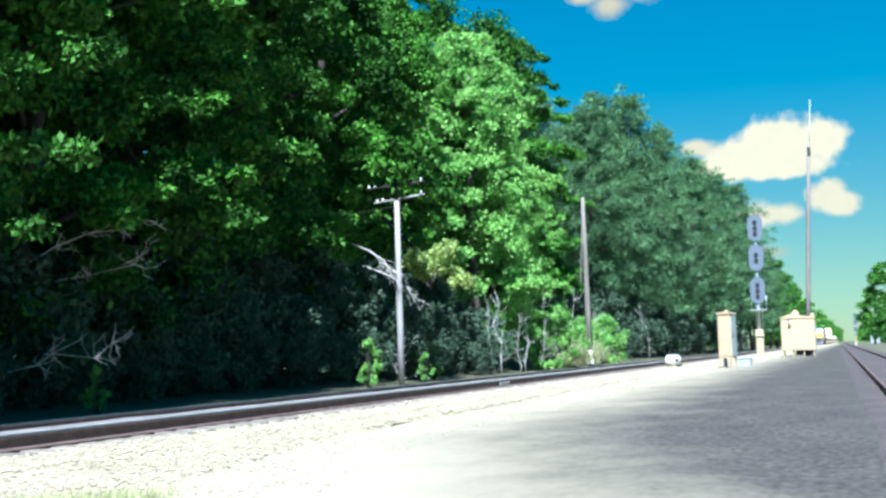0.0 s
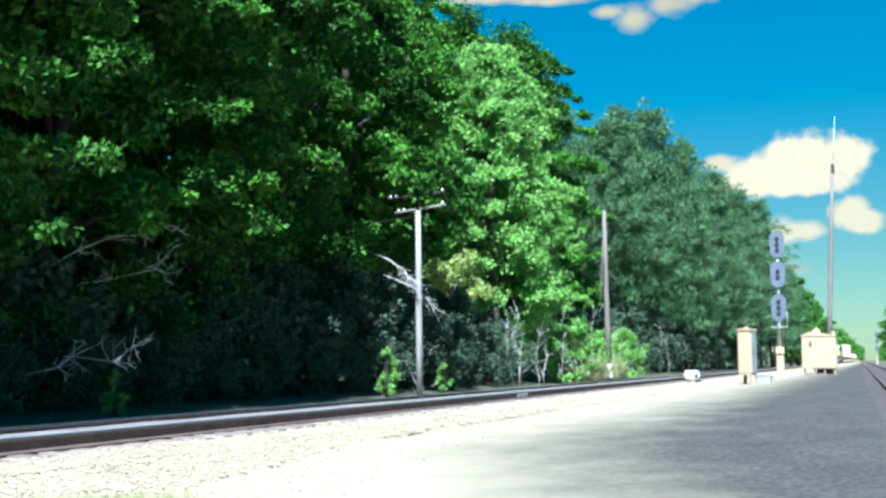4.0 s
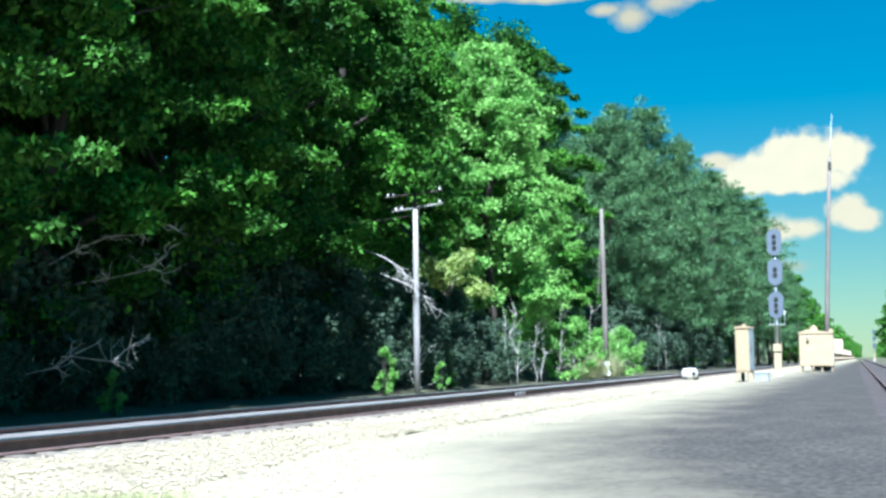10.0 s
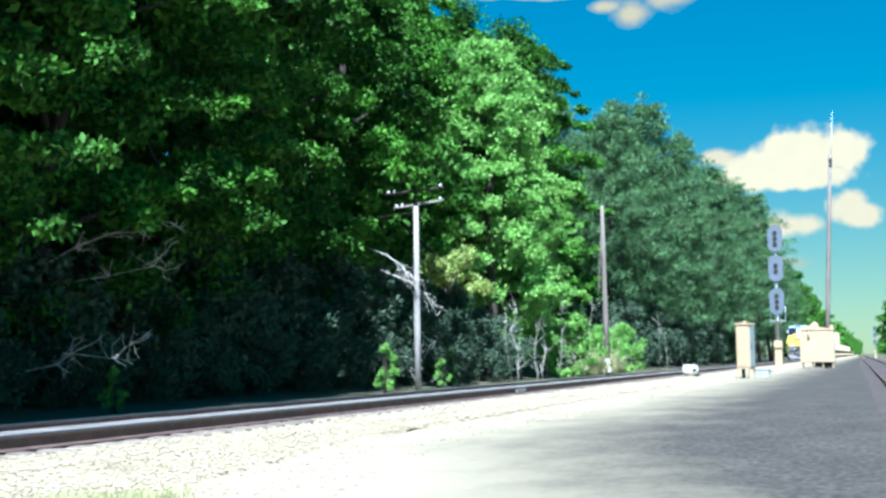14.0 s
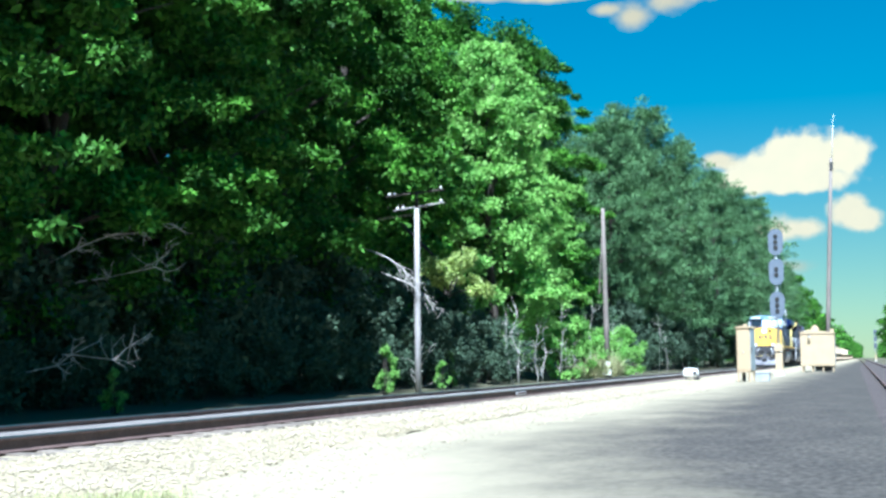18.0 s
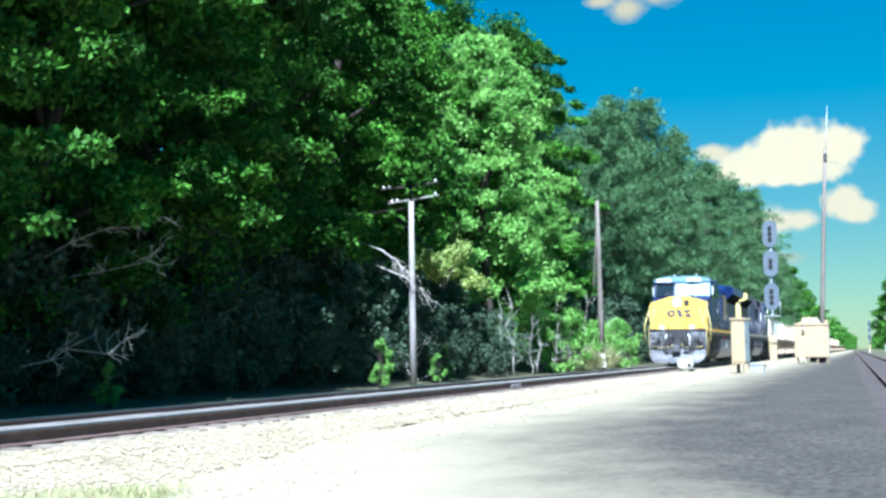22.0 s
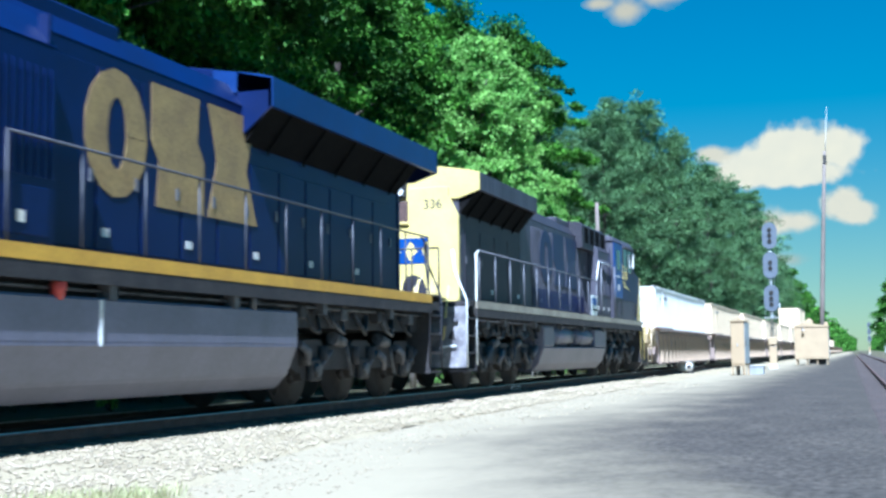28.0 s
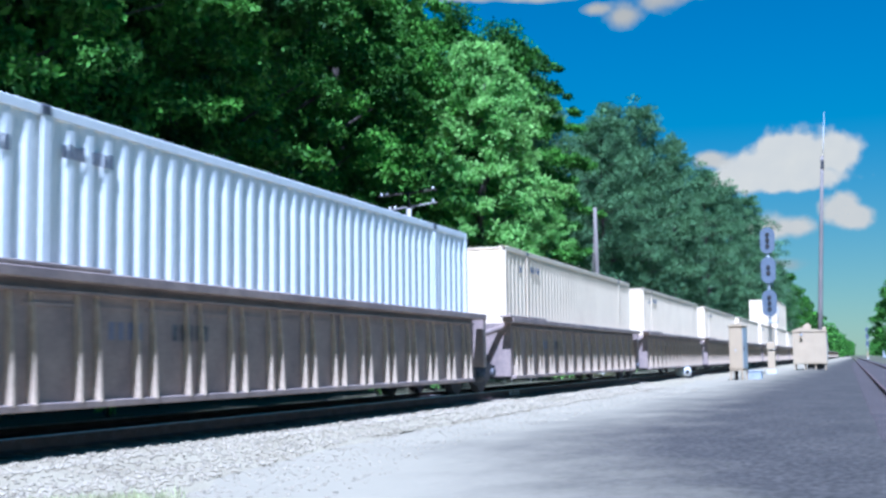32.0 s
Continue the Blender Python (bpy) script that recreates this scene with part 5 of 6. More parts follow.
        for k, (x, z, w, h) in enumerate(((0.75, 4.0, 0.12, 0.3), (0.62, 3.5, 0.1, 0.24), (0.84, 3.2, 0.08, 0.3), (0.5, 3.4, 0.06, 0.12), (0.9, 2.5, 0.06, 0.35))):
            part("scuff", pr([(x, z), (x + w, z + 0.05), (x + w * 0.8, z + h), (x + w * 0.3, z + h * 0.8), (x - 0.03, z + h * 0.6)], 21.0, 21.004), SILL, end, "grimy worn patch")
        part("soot_stain", pr([(-0.62, 1.93), (-0.5, 2.12), (-0.36, 2.2), (-0.27, 2.42), (-0.1, 2.5), (0.08, 2.47), (0.2, 2.3), (0.34, 2.26), (0.45, 2.06), (0.62, 1.93)], 21.0, 21.004), SOOT_AND_SHADE, end, "dark soot stain")
        for k, x in enumerate((-0.75, -0.48, 0.18, 0.55)):
            part("end_rail", bar([(x, 21.55, 0.62), (x + 0.14, 21.72, 0.62), (x + 0.16, 21.74, 1.5), (x + 0.1, 21.7, 2.1 + 0.1 * k), (x + 0.02, 21.5, 2.42)], 0.021, 6), SILL if k % 2 else YELLOW_OLD, t, "pale bent end rail")
        for x0, z0 in ((-0.05, 1.0), (-0.42, 0.92), (-0.8, 1.05)):
            part("cable_hoop", bar([(x0, 21.62, 2.35), (x0 + 0.02, 21.78, 1.9), (x0 + 0.02, 21.8, z0 + 0.12), (x0 - 0.08, 21.8, z0), (x0 - 0.22, 21.8, z0 + 0.04), (x0 - 0.26, 21.78, z0 + 0.5), (x0 - 0.28, 21.62, 2.2)], 0.024, 6), YELLOW_OLD, t, "yellow hanging hoop rail")
        for s in (1, -1):
            part("pilot_sheet", bx(min(s * 0.3, s * 1.5), max(s * 0.3, s * 1.5), 21.735, 21.75, 0.5, 1.76, 0.004), PILOTPALE, t, "pale scuffed end sheet")
            for k in range(3):
                part("sheet_stain", pr([(s * (0.5 + 0.3 * k), 0.7 + 0.2 * k), (s * (0.66 + 0.3 * k), 0.66 + 0.2 * k), (s * (0.62 + 0.3 * k), 1.1 + 0.1 * k), (s * (0.54 + 0.3 * k), 1.2)], 21.75, 21.754), UNDER, t, "dark stain on the end sheet")
        part("end_gate", bar([(-0.9, 21.72, 3.0), (0.9, 21.72, 3.0)], 0.022, 6), BLACK, t)
        for x in (-0.9, -0.3, 0.3, 0.9):
            part("gate_post", bar([(x, 21.72, 1.9), (x, 21.72, 3.0)], 0.02, 6), BLACK, t)
        for k in range(5):
            part("jumper_cable", bar([(-0.6 + 0.3 * k, 21.05, 2.05), (-0.55 + 0.3 * k, 21.5, 1.95), (-0.5 + 0.3 * k, 21.9, 1.3 - 0.1 * (k % 2)), (-0.35 + 0.3 * k, 22.2, 1.5)], 0.03, 6), BLACK, t, "black jumper cable")
        lettering("road_number", "336", 0.29, MARK, end, pose(-0.3, 21.004, 3.93, 90, 0, 180), "small dark painted number")
    # fuel tank
    prof = [(-1.47, 1.42), (1.47, 1.42), (1.47, 0.92), (1.3, 0.5), (1.1, 0.3), (-1.1, 0.3), (-1.3, 0.5), (-1.47, 0.92)]
    if first:
        tank = part("fuel_tank", pr(prof, 7.4, 15.1, bevel=0.03), TANK, t, "grey fuel tank")
        for s in (1, -1):
            for y, r in ((9.6, 0.085), (13.8, 0.06)):
                cap = part("filler_cap", bar([(s * 1.42, y, 1.38), (s * 1.44, y, 1.52), (s * 1.44, y, 1.62)], [r * 0.8, r, r * 0.7], 10), RED if r > 0.07 else UNDER_PALE, tank, "round filler cap")
                part("filler_pipe", bar([(s * 1.42, y, 1.42), (s * 1.40, y + 0.1, 1.3)], 0.05, 8), UNDER, cap)
            part("sight_gauge", sx(s, 1.47, 1.488, 10.28, 10.31, 0.9, 1.40), LENS, tank, "thin white sight gauge")
            part("seam", sx(s, 1.468, 1.476, 7.45, 15.05, 0.9, 0.93), TANK, tank)
    else:
        low = [(-1.3, 0.95), (1.3, 0.95), (1.45, 0.93), (1.3, 0.5), (1.1, 0.3), (-1.1, 0.3), (-1.3, 0.5), (-1.45, 0.93)]
        tank = part("fuel_tank", pr(low, 7.3, 15.2, bevel=0.02), TANK, t, "dusty grey fuel tank")
        part("tank_core", bx(-0.95, 0.95, 7.35, 15.15, 0.95, 1.5), UNDER, tank)
        for s in (1, -1):
            part("tank_end", sx(s, 0.9, 1.46, 7.3, 9.0, 0.95, 1.48, 0.03), TANK, tank)
            part("tank_end", sx(s, 0.9, 1.46, 14.1, 15.2, 0.95, 1.48, 0.03), TANK, tank)
            for a, b in ((9.15, 11.1), (11.75, 13.9)):
                r = part("air_reservoir", bar([(s * 1.2, a, 1.24), (s * 1.2, a + 0.12, 1.24), (s * 1.2, b - 0.12, 1.24), (s * 1.2, b, 1.24)], [0.15, 0.265, 0.265, 0.15], 16), TANK, t, "grey cylindrical air reservoir")
                for q in (a + 0.3, b - 0.3):
                    part("strap", bar([(s * 1.2, q, 1.24), (s * 1.2, q + 0.06, 1.24)], 0.272, 16), UNDER_PALE, r)
                    part("bracket", bar([(s * 1.4, q, 1.15), (s * 1.35, q, 0.93)], 0.025, 6), UNDER_PALE, r)
    for s in (1, -1):
        part("air_pipe", bar([(s * 1.36, 1.6, 1.5), (s * 1.36, 21.0, 1.5)], 0.022, 6), UNDER_PALE, t)
        for k, y in enumerate((15.6, 16.5, 17.4, 18.6, 19.5, 3.0, 4.2, 5.4)):
            part("traction_cable", bar([(s * 1.3, y, 1.46), (s * 1.4, y + 0.12, 1.16 + 0.05 * (k % 3)), (s * 1.38, y + 0.42, 1.12), (s * 1.25, y + 0.6, 1.4)], 0.03, 6), UNDER_PALE if k % 2 else UNDER, t, "looped traction cable")
        for k in range(4):
            part("bell_bracket", sx(s, 1.2, 1.42, 15.3 + 1.5 * k, 15.5 + 1.5 * k, 1.32, 1.52, 0.02), UNDER_PALE if k % 2 else UNDER, t)
    loco_truck(t, (2.55, 4.45, 6.35))
    loco_truck(t, (16.1, 18.0, 19.9))
    # cab
    side = [(2.45, 1.9), (6.2, 1.9), (6.2, 4.45), (2.85, 4.45), (2.42, 3.62)]
    cab = part("cab", pr(side, -1.52, 1.52, "x", bevel=0.02), BLUE if first else GREY, t)
    part("cab_roof", pr([(-1.54, 4.45), (1.54, 4.45), (1.45, 4.62), (0.9, 4.76), (-0.9, 4.76), (-1.45, 4.62)], 2.95, 6.25, bevel=0.02), BLUE if first else GREY, cab)
    # lead unit's roof edge is paled: glare put into its colour
    part("roof_lip", pr([(-1.54, 4.45), (1.54, 4.45), (1.45, 4.62), (0.9, 4.76), (-0.9, 4.76), (-1.45, 4.62)], 2.7, 2.95, bevel=0.02), GLARE_PALE if first else GREY, cab, "roof edge painted pale as glare" if first else "")
    for s in (1, -1):
        door = part("cab_door", sx(s, 1.52, 1.545, 4.75, 6.15, 2.6, 4.42, 0.01), BLUE_BRIGHT if not first else BLUE, cab)
        part("door_window", sx(s, 1.545, 1.555, 5.1, 5.75, 3.55, 4.2, 0.01), GLASS, door)
        part("door_plate", sx(s, 1.545, 1.552, 5.2, 5.7, 3.28, 3.34), WHITE, door, "small white plate")
        part("door_plate", sx(s, 1.545, 1.552, 5.3, 5.55, 2.85, 3.05), WHITE, door, "small white plate")
        win = part("side_window", sx(s, 1.52, 1.535, 2.95, 4.55, 3.55, 4.35, 0.01), GLASS, cab)
        for y in (2.93, 3.75, 4.55):
            part("window_frame", sx(s, 1.53, 1.55, y - 0.03, y + 0.03, 3.52, 4.38), BLACK, win)
        part("awning", sx(s, 1.52, 1.62, 2.85, 4.6, 4.36, 4.42), body_mat, win)
        part("mirror", sx(s, 1.56, 1.62, 2.95, 2.99, 3.75, 4.25, 0.005), LENS, win)
        for a, b in ((2.0, 2.8), (3.45, 4.25), (4.9, 5.7)) if first else ((2.0, 2.7), (4.75, 5.2), (5.7, 6.1)):
            v = part("side_vent", sx(s, 1.52, 1.53, a, b, 2.05, 2.5), UNDER, cab)
            for q in range(6):
                part("louvre", sx(s, 1.53, 1.545, a, b, 2.08 + q * 0.07, 2.11 + q * 0.07), body_mat, v)
        if not first:
            part("cab_side_panel", sx(s, 1.52, 1.527, 2.5, 4.7, 2.56, 4.4, 0.003), BLUE_FADED, cab, "blue painted cab side")
            part("nose_side_panel", pr([(1.37, 2.3), (2.5, 2.3), (2.5, 3.7), (1.52, 3.5), (1.37, 3.4)], *sorted((s * 1.5, s * 1.508)), "x"), BLUE_FADED, cab, "blue painted nose side")
            part("nose_corner", pr([(1.28, 1.68), (2.0, 1.68), (2.0, 2.1), (1.76, 2.2), (1.3, 3.5)], *sorted((s * 1.506, s * 1.512)), "x"), YELLOW_OLD, cab, "yellow tapering nose corner")
            part("door_surround", pr([(6.2, 2.62), (7.3, 2.62), (6.2, 4.3)], *sorted((s * 1.423, s * 1.43)), "x"), BLUE_FADED, cab, "blue painted wedge behind the door")
            lettering("road_number", "336", 0.70, YELLOW_OLD, cab, pose(s * 1.532, 3.42 if s > 0 else 4.82, 3.27, 90, 0, 90 * s), "yellow painted number")
            part("bolt_mark", pr([(4.92, 3.24), (4.1, 3.17), (4.2, 3.08), (3.35, 2.95), (4.42, 3.0), (4.34, 3.1)], *sorted((s * 1.528, s * 1.534)), "x"), YELLOW_OLD, cab, "yellow lightning stripe")
        part("handrail_upright", bar([(s * 1.56, 6.2, 1.95), (s * 1.56, 6.2, 3.6)], 0.02, 6), rail_mat, t)
    # lead unit's right-hand panes: sky glare put into the colour
    for x0, x1 in ((-1.4, -0.42), (-0.3, 0.55), (0.62, 1.38)):
        part("windshield", pr([(2.375, 3.70), (2.42, 3.67), (2.80, 4.34), (2.765, 4.37)], x0, x1, "x"), GLASS if x0 < -1 or not first else GLARE, cab, "windshield pane" if x0 < -1 else "windshield pane bright with sky glare")
    # pale overlay: sky glare across the cab front put into colour
    if first:
        part("cab_front_panel", pr([(2.40, 3.64), (2.43, 3.62), (2.84, 4.44), (2.81, 4.46)], -0.36, 1.5, "x"), GLARE_PALE, cab, "cab front painted pale as sky glare")
    for x in (-0.9, 0.5):
        part("wiper", bar([(x, 2.37, 3.68), (x + 0.4, 2.5, 3.98)], 0.014, 5), BLACK, cab)
    for x in (-0.95, 0.65):
        nb = part("number_board", bx(x - 0.38, x + 0.38, 2.62, 2.75, 4.46, 4.64, 0.01), LENS, cab, "white number board")
        part("number_bar", bx(x - 0.26, x + 0.26, 2.612, 2.62, 4.52, 4.58), MARK, nb)
    # nose
    nose_side = [(1.35, 1.9), (2.5, 1.9), (2.5, 3.72), (1.5, 3.52), (1.35, 3.42)] if not first else [(1.35, 1.9), (2.5, 1.9), (2.5, 3.62), (1.55, 3.4), (1.35, 3.2)]
    part("nose", pr(nose_side, -1.5, 1.5, "x", bevel=0.03), BLUE if first else BLUE_BRIGHT, t)
    face = [(-1.5, 1.58), (1.5, 1.58), (1.5, 3.3), (0.45, 3.62), (-0.45, 3.62), (-1.5, 3.3)]
    fp = part("nose_face", pr(face, 1.27, 1.36, bevel=0.02), YELLOW if first else YELLOW_OLD, t, "yellow painted nose face")
    part("nose_top", pr([(1.36, 3.3), (2.45, 3.62), (2.45, 3.75), (1.36, 3.6)], -0.6, 0.6, "x"), BLUE if first else YELLOW_OLD, t)
    hl = part("headlight_plate", bx(-0.28, 0.12, 1.23, 1.27, 3.1, 3.5, 0.02), LENS, fp, "bright headlight housing")
    part("nose_window", bx(0.28, 0.55, 1.24, 1.27, 3.12, 3.42, 0.02), BLACK, fp)
    part("nose_hatch", bx(-0.4, 0.38, 1.255, 1.27, 1.9, 3.0, 0.01), YELLOW if first else YELLOW_OLD, fp)
    def flat(pts):
        return pr(pts, 1.236, 1.248)
    ring = [(0.22 * math.cos(radians(d)) - 0.4, 2.72 + 0.19 * math.sin(radians(d))) for d in range(0, 361, 24)]
    ring += [(0.10 * math.cos(radians(d)) - 0.4, 2.72 + 0.08 * math.sin(radians(d))) for d in range(360, -1, -24)]
    for pts in (ring, [(-0.14, 2.91), (0.08, 2.91), (0.22, 2.53), (0.0, 2.53)], [(0.2, 2.91), (0.66, 2.91), (0.5, 2.76), (0.34, 2.76)], [(0.28, 2.53), (0.68, 2.53), (0.56, 2.69), (0.40, 2.69)]):
        part("emblem", flat(pts), MARK, fp, "dark plain painted emblem shape")
    for x in (-0.86, 0.70):
        dl = part("ditch_light", bar([(x, 0.95, 1.98), (x, 1.12, 1.98)], [0.115, 0.09], 14), LENS, t, "white ditch light")
        part("light_bracket", bx(x - 0.12, x + 0.12, 1.0, 1.2, 1.72, 1.86), BLACK, dl)
    for s in (1, -1):
        part("nose_rail", bar([(s * 1.25, 0.55, 1.9), (s * 1.42, 0.55, 2.4), (s * 1.5, 0.9, 3.0), (s * 1.5, 1.3, 3.2)], 0.022, 6), YELLOW_OLD, t, "yellow nose grab rail")
        part("nose_rail", bar([(s * 1.7, 0.6, 1.2), (s * 1.72, 0.6, 2.1), (s * 1.52, 0.95, 2.9)], 0.022, 6), YELLOW_OLD, t, "yellow outer grab rail")
    part("front_rail", bar([(-1.3, 0.5, 2.35), (-0.5, 0.45, 2.3), (-0.45, 0.45, 1.9)], 0.02, 6), UNDER_PALE, t)
    part("front_rail", bar([(1.3, 0.5, 2.35), (0.5, 0.45, 2.3), (0.45, 0.45, 1.9)], 0.02, 6), UNDER_PALE, t)
    end_steps(t, 0.6, 1, YELLOW_OLD)
    end_steps(t, 21.3 if first else 21.7, -1, rail_mat if first else LENS)
    plow(t)
    for k, x in enumerate((-1.15, -0.95, -0.7, 0.72, 0.93, 1.12)):
        part("hose", bar([(x, 0.52, 1.52), (x + 0.04, 0.36, 1.44), (x + 0.1, 0.3, 1.1), (x - 0.06, 0.38, 0.86 + 0.05 * (k % 3))], 0.034, 6), BLACK if k % 3 else UNDER_PALE, t, "hanging hose")
    for k, (x, z, w) in enumerate(((-1.05, 1.36, 0.2), (-0.62, 1.24, 0.14), (0.55, 1.28, 0.16), (1.0, 1.36, 0.22), (-0.2, 1.45, 0.12), (0.25, 1.42, 0.1))):
        part("pilot_fitting", bx(x - w / 2, x + w / 2, 0.44, 0.56, z - 0.09, z + 0.09, 0.02), UNDER if k % 2 else BLACK, t)
    for s in (1, -1):
        part("step_gap", bx(min(s * 1.06, s * 1.4), max(s * 1.06, s * 1.4), 0.545, 0.57, 0.86, 1.02, 0.005), BLACK, t, "dark opening above the plow")
        if first:
            handrail(t, s, 8.75, 20.7, 11, rail_mat)
        else:
            handrail(t, s, 8.62, 20.7, 11, rail_mat)
            part("handrail", bar([(s * 1.46, 8.62, 3.0), (s * 1.46, 8.2, 3.62), (s * 1.5, 6.3, 3.62)], 0.022, 6), LENS, t, "pale stepped handrail")
            part("stanchion", bar([(s * 1.47, 7.9, 1.8), (s * 1.46, 7.9, 3.62)], 0.024, 6), rail_mat, t)
            panel = part("walkway_panel", sx(s, 1.42, 1.44, 8.35, 9.3, 1.92, 2.54, 0.01), LENS, t, "white-edged walkway panel")
            part("blue_inset", sx(s, 1.44, 1.446, 8.44, 9.2, 2.24, 2.46), BLUE_BRIGHT, panel)
            part("dark_slot", sx(s, 1.44, 1.446, 8.5, 9.1, 2.06, 2.13), BLACK, panel)
        part("antenna", bar([(s * 0.6, 4.2, 4.7), (s * 0.6, 4.2, 5.0)], 0.02, 5), LENS, t)
        if first:
            logo_shapes(hood, s, 10.45, 14.4, 2.62, 4.15, GOLD, HW + 0.02, s < 0)
        else:
            logo_shapes(hood, s, 9.85, 14.2, 2.68, 4.15, BLUE_FADED, HW + 0.034, s < 0)
            part("ribbing", ribs_along(8.3, 15.1, 2.02, 4.12, HW + 0.018, s), GREY, hood, "vertically ribbed grey hood doors")
            part("ribbing", ribs_along(8.9, 15.1, 2.0, 2.5, HW + 0.022, s), BLUE_FADED, hood, "vertically ribbed dark blue band")
            # near-black overlay: shade under the radiator wing put into colour
            part("soot_panel", sx(s, HW, HW + 0.012, 15.2, 20.88, 3.5, 4.29), SOOT_AND_SHADE, hood, "hood side blackened for the shade under the wing")
    return t


PILOTPALE = material("pale_end_sheet", (0.36, 0.35, 0.37), 0.6, second=(0.13, 0.125, 0.14), scale=3.5, fine=22, bump=0.08, fine_amount=0.25)
GLARE = material("painted_sky_glare", (0.30, 0.41, 0.48), 0.25, second=(0.26, 0.36, 0.43), scale=2, fine=20, bump=0, fine_amount=0.04)
# near-black: real soot on the hood end, painted shade under the wing
SOOT_AND_SHADE = material("soot_and_shade_paint", (0.018, 0.018, 0.03), 0.6, second=(0.03, 0.028, 0.036), scale=1.2, fine=22, bump=0.03)
GOLD = material("dull_gold_paint", (0.36, 0.25, 0.09), 0.55, second=(0.25, 0.17, 0.07), scale=2.5, fine=25, bump=0.02)
GLARE_PALE = material("glare_pale_paint", (0.19, 0.29, 0.38), 0.5, second=(0.14, 0.23, 0.32), scale=2, fine=20, bump=0.02)


# ---- container cars ----
def corrugated(y0, y1, z0, z1, x, s):
    """A pressed side sheet with upright corrugations."""
    b = bmesh.new()
    cols = []
    y = y0
    while y < y1 - 0.05:
        for d, off in ((0.0, 0.0), (0.07, -0.038), (0.17, -0.038), (0.24, 0.0)):
            cols.append((min(y + d, y1), x + off))
        y += 0.34
    cols.append((y1, x))
    rows = [[b.verts.new((s * q, yy, z)) for yy, q in cols] for z in (z0, z1)]
    for i in range(len(cols) - 1):
        if cols[i + 1][0] > cols[i][0]:
            f = (rows[0][i], rows[0][i + 1], rows[1][i + 1], rows[1][i])
            b.faces.new(f if s > 0 else f[::-1])
    return b


def container(at, mat, label, length=16.15, h=2.97):
    t = thing("container", at, label, "container", "containers on the train")
    L = length
    part("core", bx(-1.2, 1.2, 0.05, L - 0.05, 0.15, h - 0.06), mat, t)
    for s in (1, -1):
        part("side_panel", corrugated(0.12, L - 0.12, 0.16, h - 0.12, 1.29, s), mat, t)
        part("top_rail", sx(s, 1.2, 1.3, 0, L, h - 0.12, h, 0.01), mat, t)
        part("bottom_rail", sx(s, 1.2, 1.3, 0, L, 0.0, 0.16, 0.01), mat, t)
        for y in (0, L - 0.14):
            part("corner_post", sx(s, 1.16, 1.302, y, y + 0.14, 0, h, 0.01), mat, t)
        for y in (1.95, L - 2.1):
            part("side_post", sx(s, 1.27, 1.304, y, y + 0.15, 0, h, 0.01), mat, t)
            part("casting", sx(s, 1.18, 1.312, y - 0.03, y + 0.15, h - 0.12, h + 0.008, 0.02), MARK, t, "dark lifting casting")
        for k in range(8):
            part("marking_bar", sx(s, 1.292, 1.298, 2.3 + 0.105 * k + (0.1 if k > 3 else 0), 2.37 + 0.105 * k + (0.1 if k > 3 else 0), 2.46, 2.60 + 0.02 * (k % 2)), RAILGREY, t, "grey marking bar")
        for k in range(2):
            part("marking_bar", sx(s, 1.292, 1.298, 1.25 + 0.12 * k, 1.33 + 0.12 * k, 2.4, 2.56), RAILGREY, t, "grey marking bar")
    part("roof", bx(-1.24, 1.24, 0.02, L - 0.02, h - 0.06, h - 0.02), mat, t)
    part("front_wall", bx(-1.18, 1.18, 0.02, 0.06, 0.1, h - 0.1), mat, t)
    for k in range(8):
        part("front_rib", bx(-1.1 + k * 0.29, -1.0 + k * 0.29, -0.005, 0.02, 0.15, h - 0.15, 0.01), mat, t)
    for s in (1, -1):
        d = part("door", sx(s, 0.02, 1.17, L - 0.06, L - 0.01, 0.12, h - 0.12, 0.01), mat, t)
        for x in (0.35, 0.85):
            part("lock_rod", bar([(s * x, L + 0.01, 0.15), (s * x, L + 0.01, h - 0.15)], 0.02, 6), RAILGREY, d)
    return t


def wagon_truck(t, y, spin=False):
    for d in (-0.89, 0.89):
        e = part("wheelset", bar([(-1.0, 0, 0), (1.0, 0, 0)], 0.08, 8), UNDER, t)
        for s in (1, -1):
            part("wheel", bar([(s * 0.69, 0, 0), (s * 0.72, 0, 0), (s * 0.722, 0, 0), (s * 0.84, 0, 0)], [0.48, 0.48, 0.455, 0.45], 20), UNDER, e)
        e.matrix_basis = pose(0, y + d, 0.457)
        if spin:
            WHEELS.append((e, y + d, 0.457))
    for s in (1, -1):
        out = [(y - 1.2, 0.42), (y - 1.15, 0.62), (y - 0.6, 0.68), (y - 0.35, 0.8), (y + 0.35, 0.8), (y + 0.6, 0.68), (y + 1.15, 0.62), (y + 1.2, 0.42), (y + 0.8, 0.36), (y + 0.4, 0.2), (y - 0.4, 0.2), (y - 0.8, 0.36)]
        f = part("side_frame", pr(out, *sorted((s * 0.98, s * 1.1)), "x"), UNDER, t)
        for d in (-0.2, 0, 0.2):
            part("spring", bar([(s * 1.08, y + d, 0.25), (s * 1.08, y + d, 0.55)], 0.075, 8), UNDER_PALE, f)
        for d in (-0.89, 0.89):
            part("axle_cap", bar([(s * 1.08, y + d, 0.457), (s * 1.17, y + d, 0.457)], 0.11, 10), UNDER_PALE, f)


RIB = None
WELLEND = material("worn_yellow_wagon_paint", (0.50, 0.38, 0.17), 0.65, second=(0.27, 0.2, 0.12), scale=3, fine=22, bump=0.08, fine_amount=0.2)
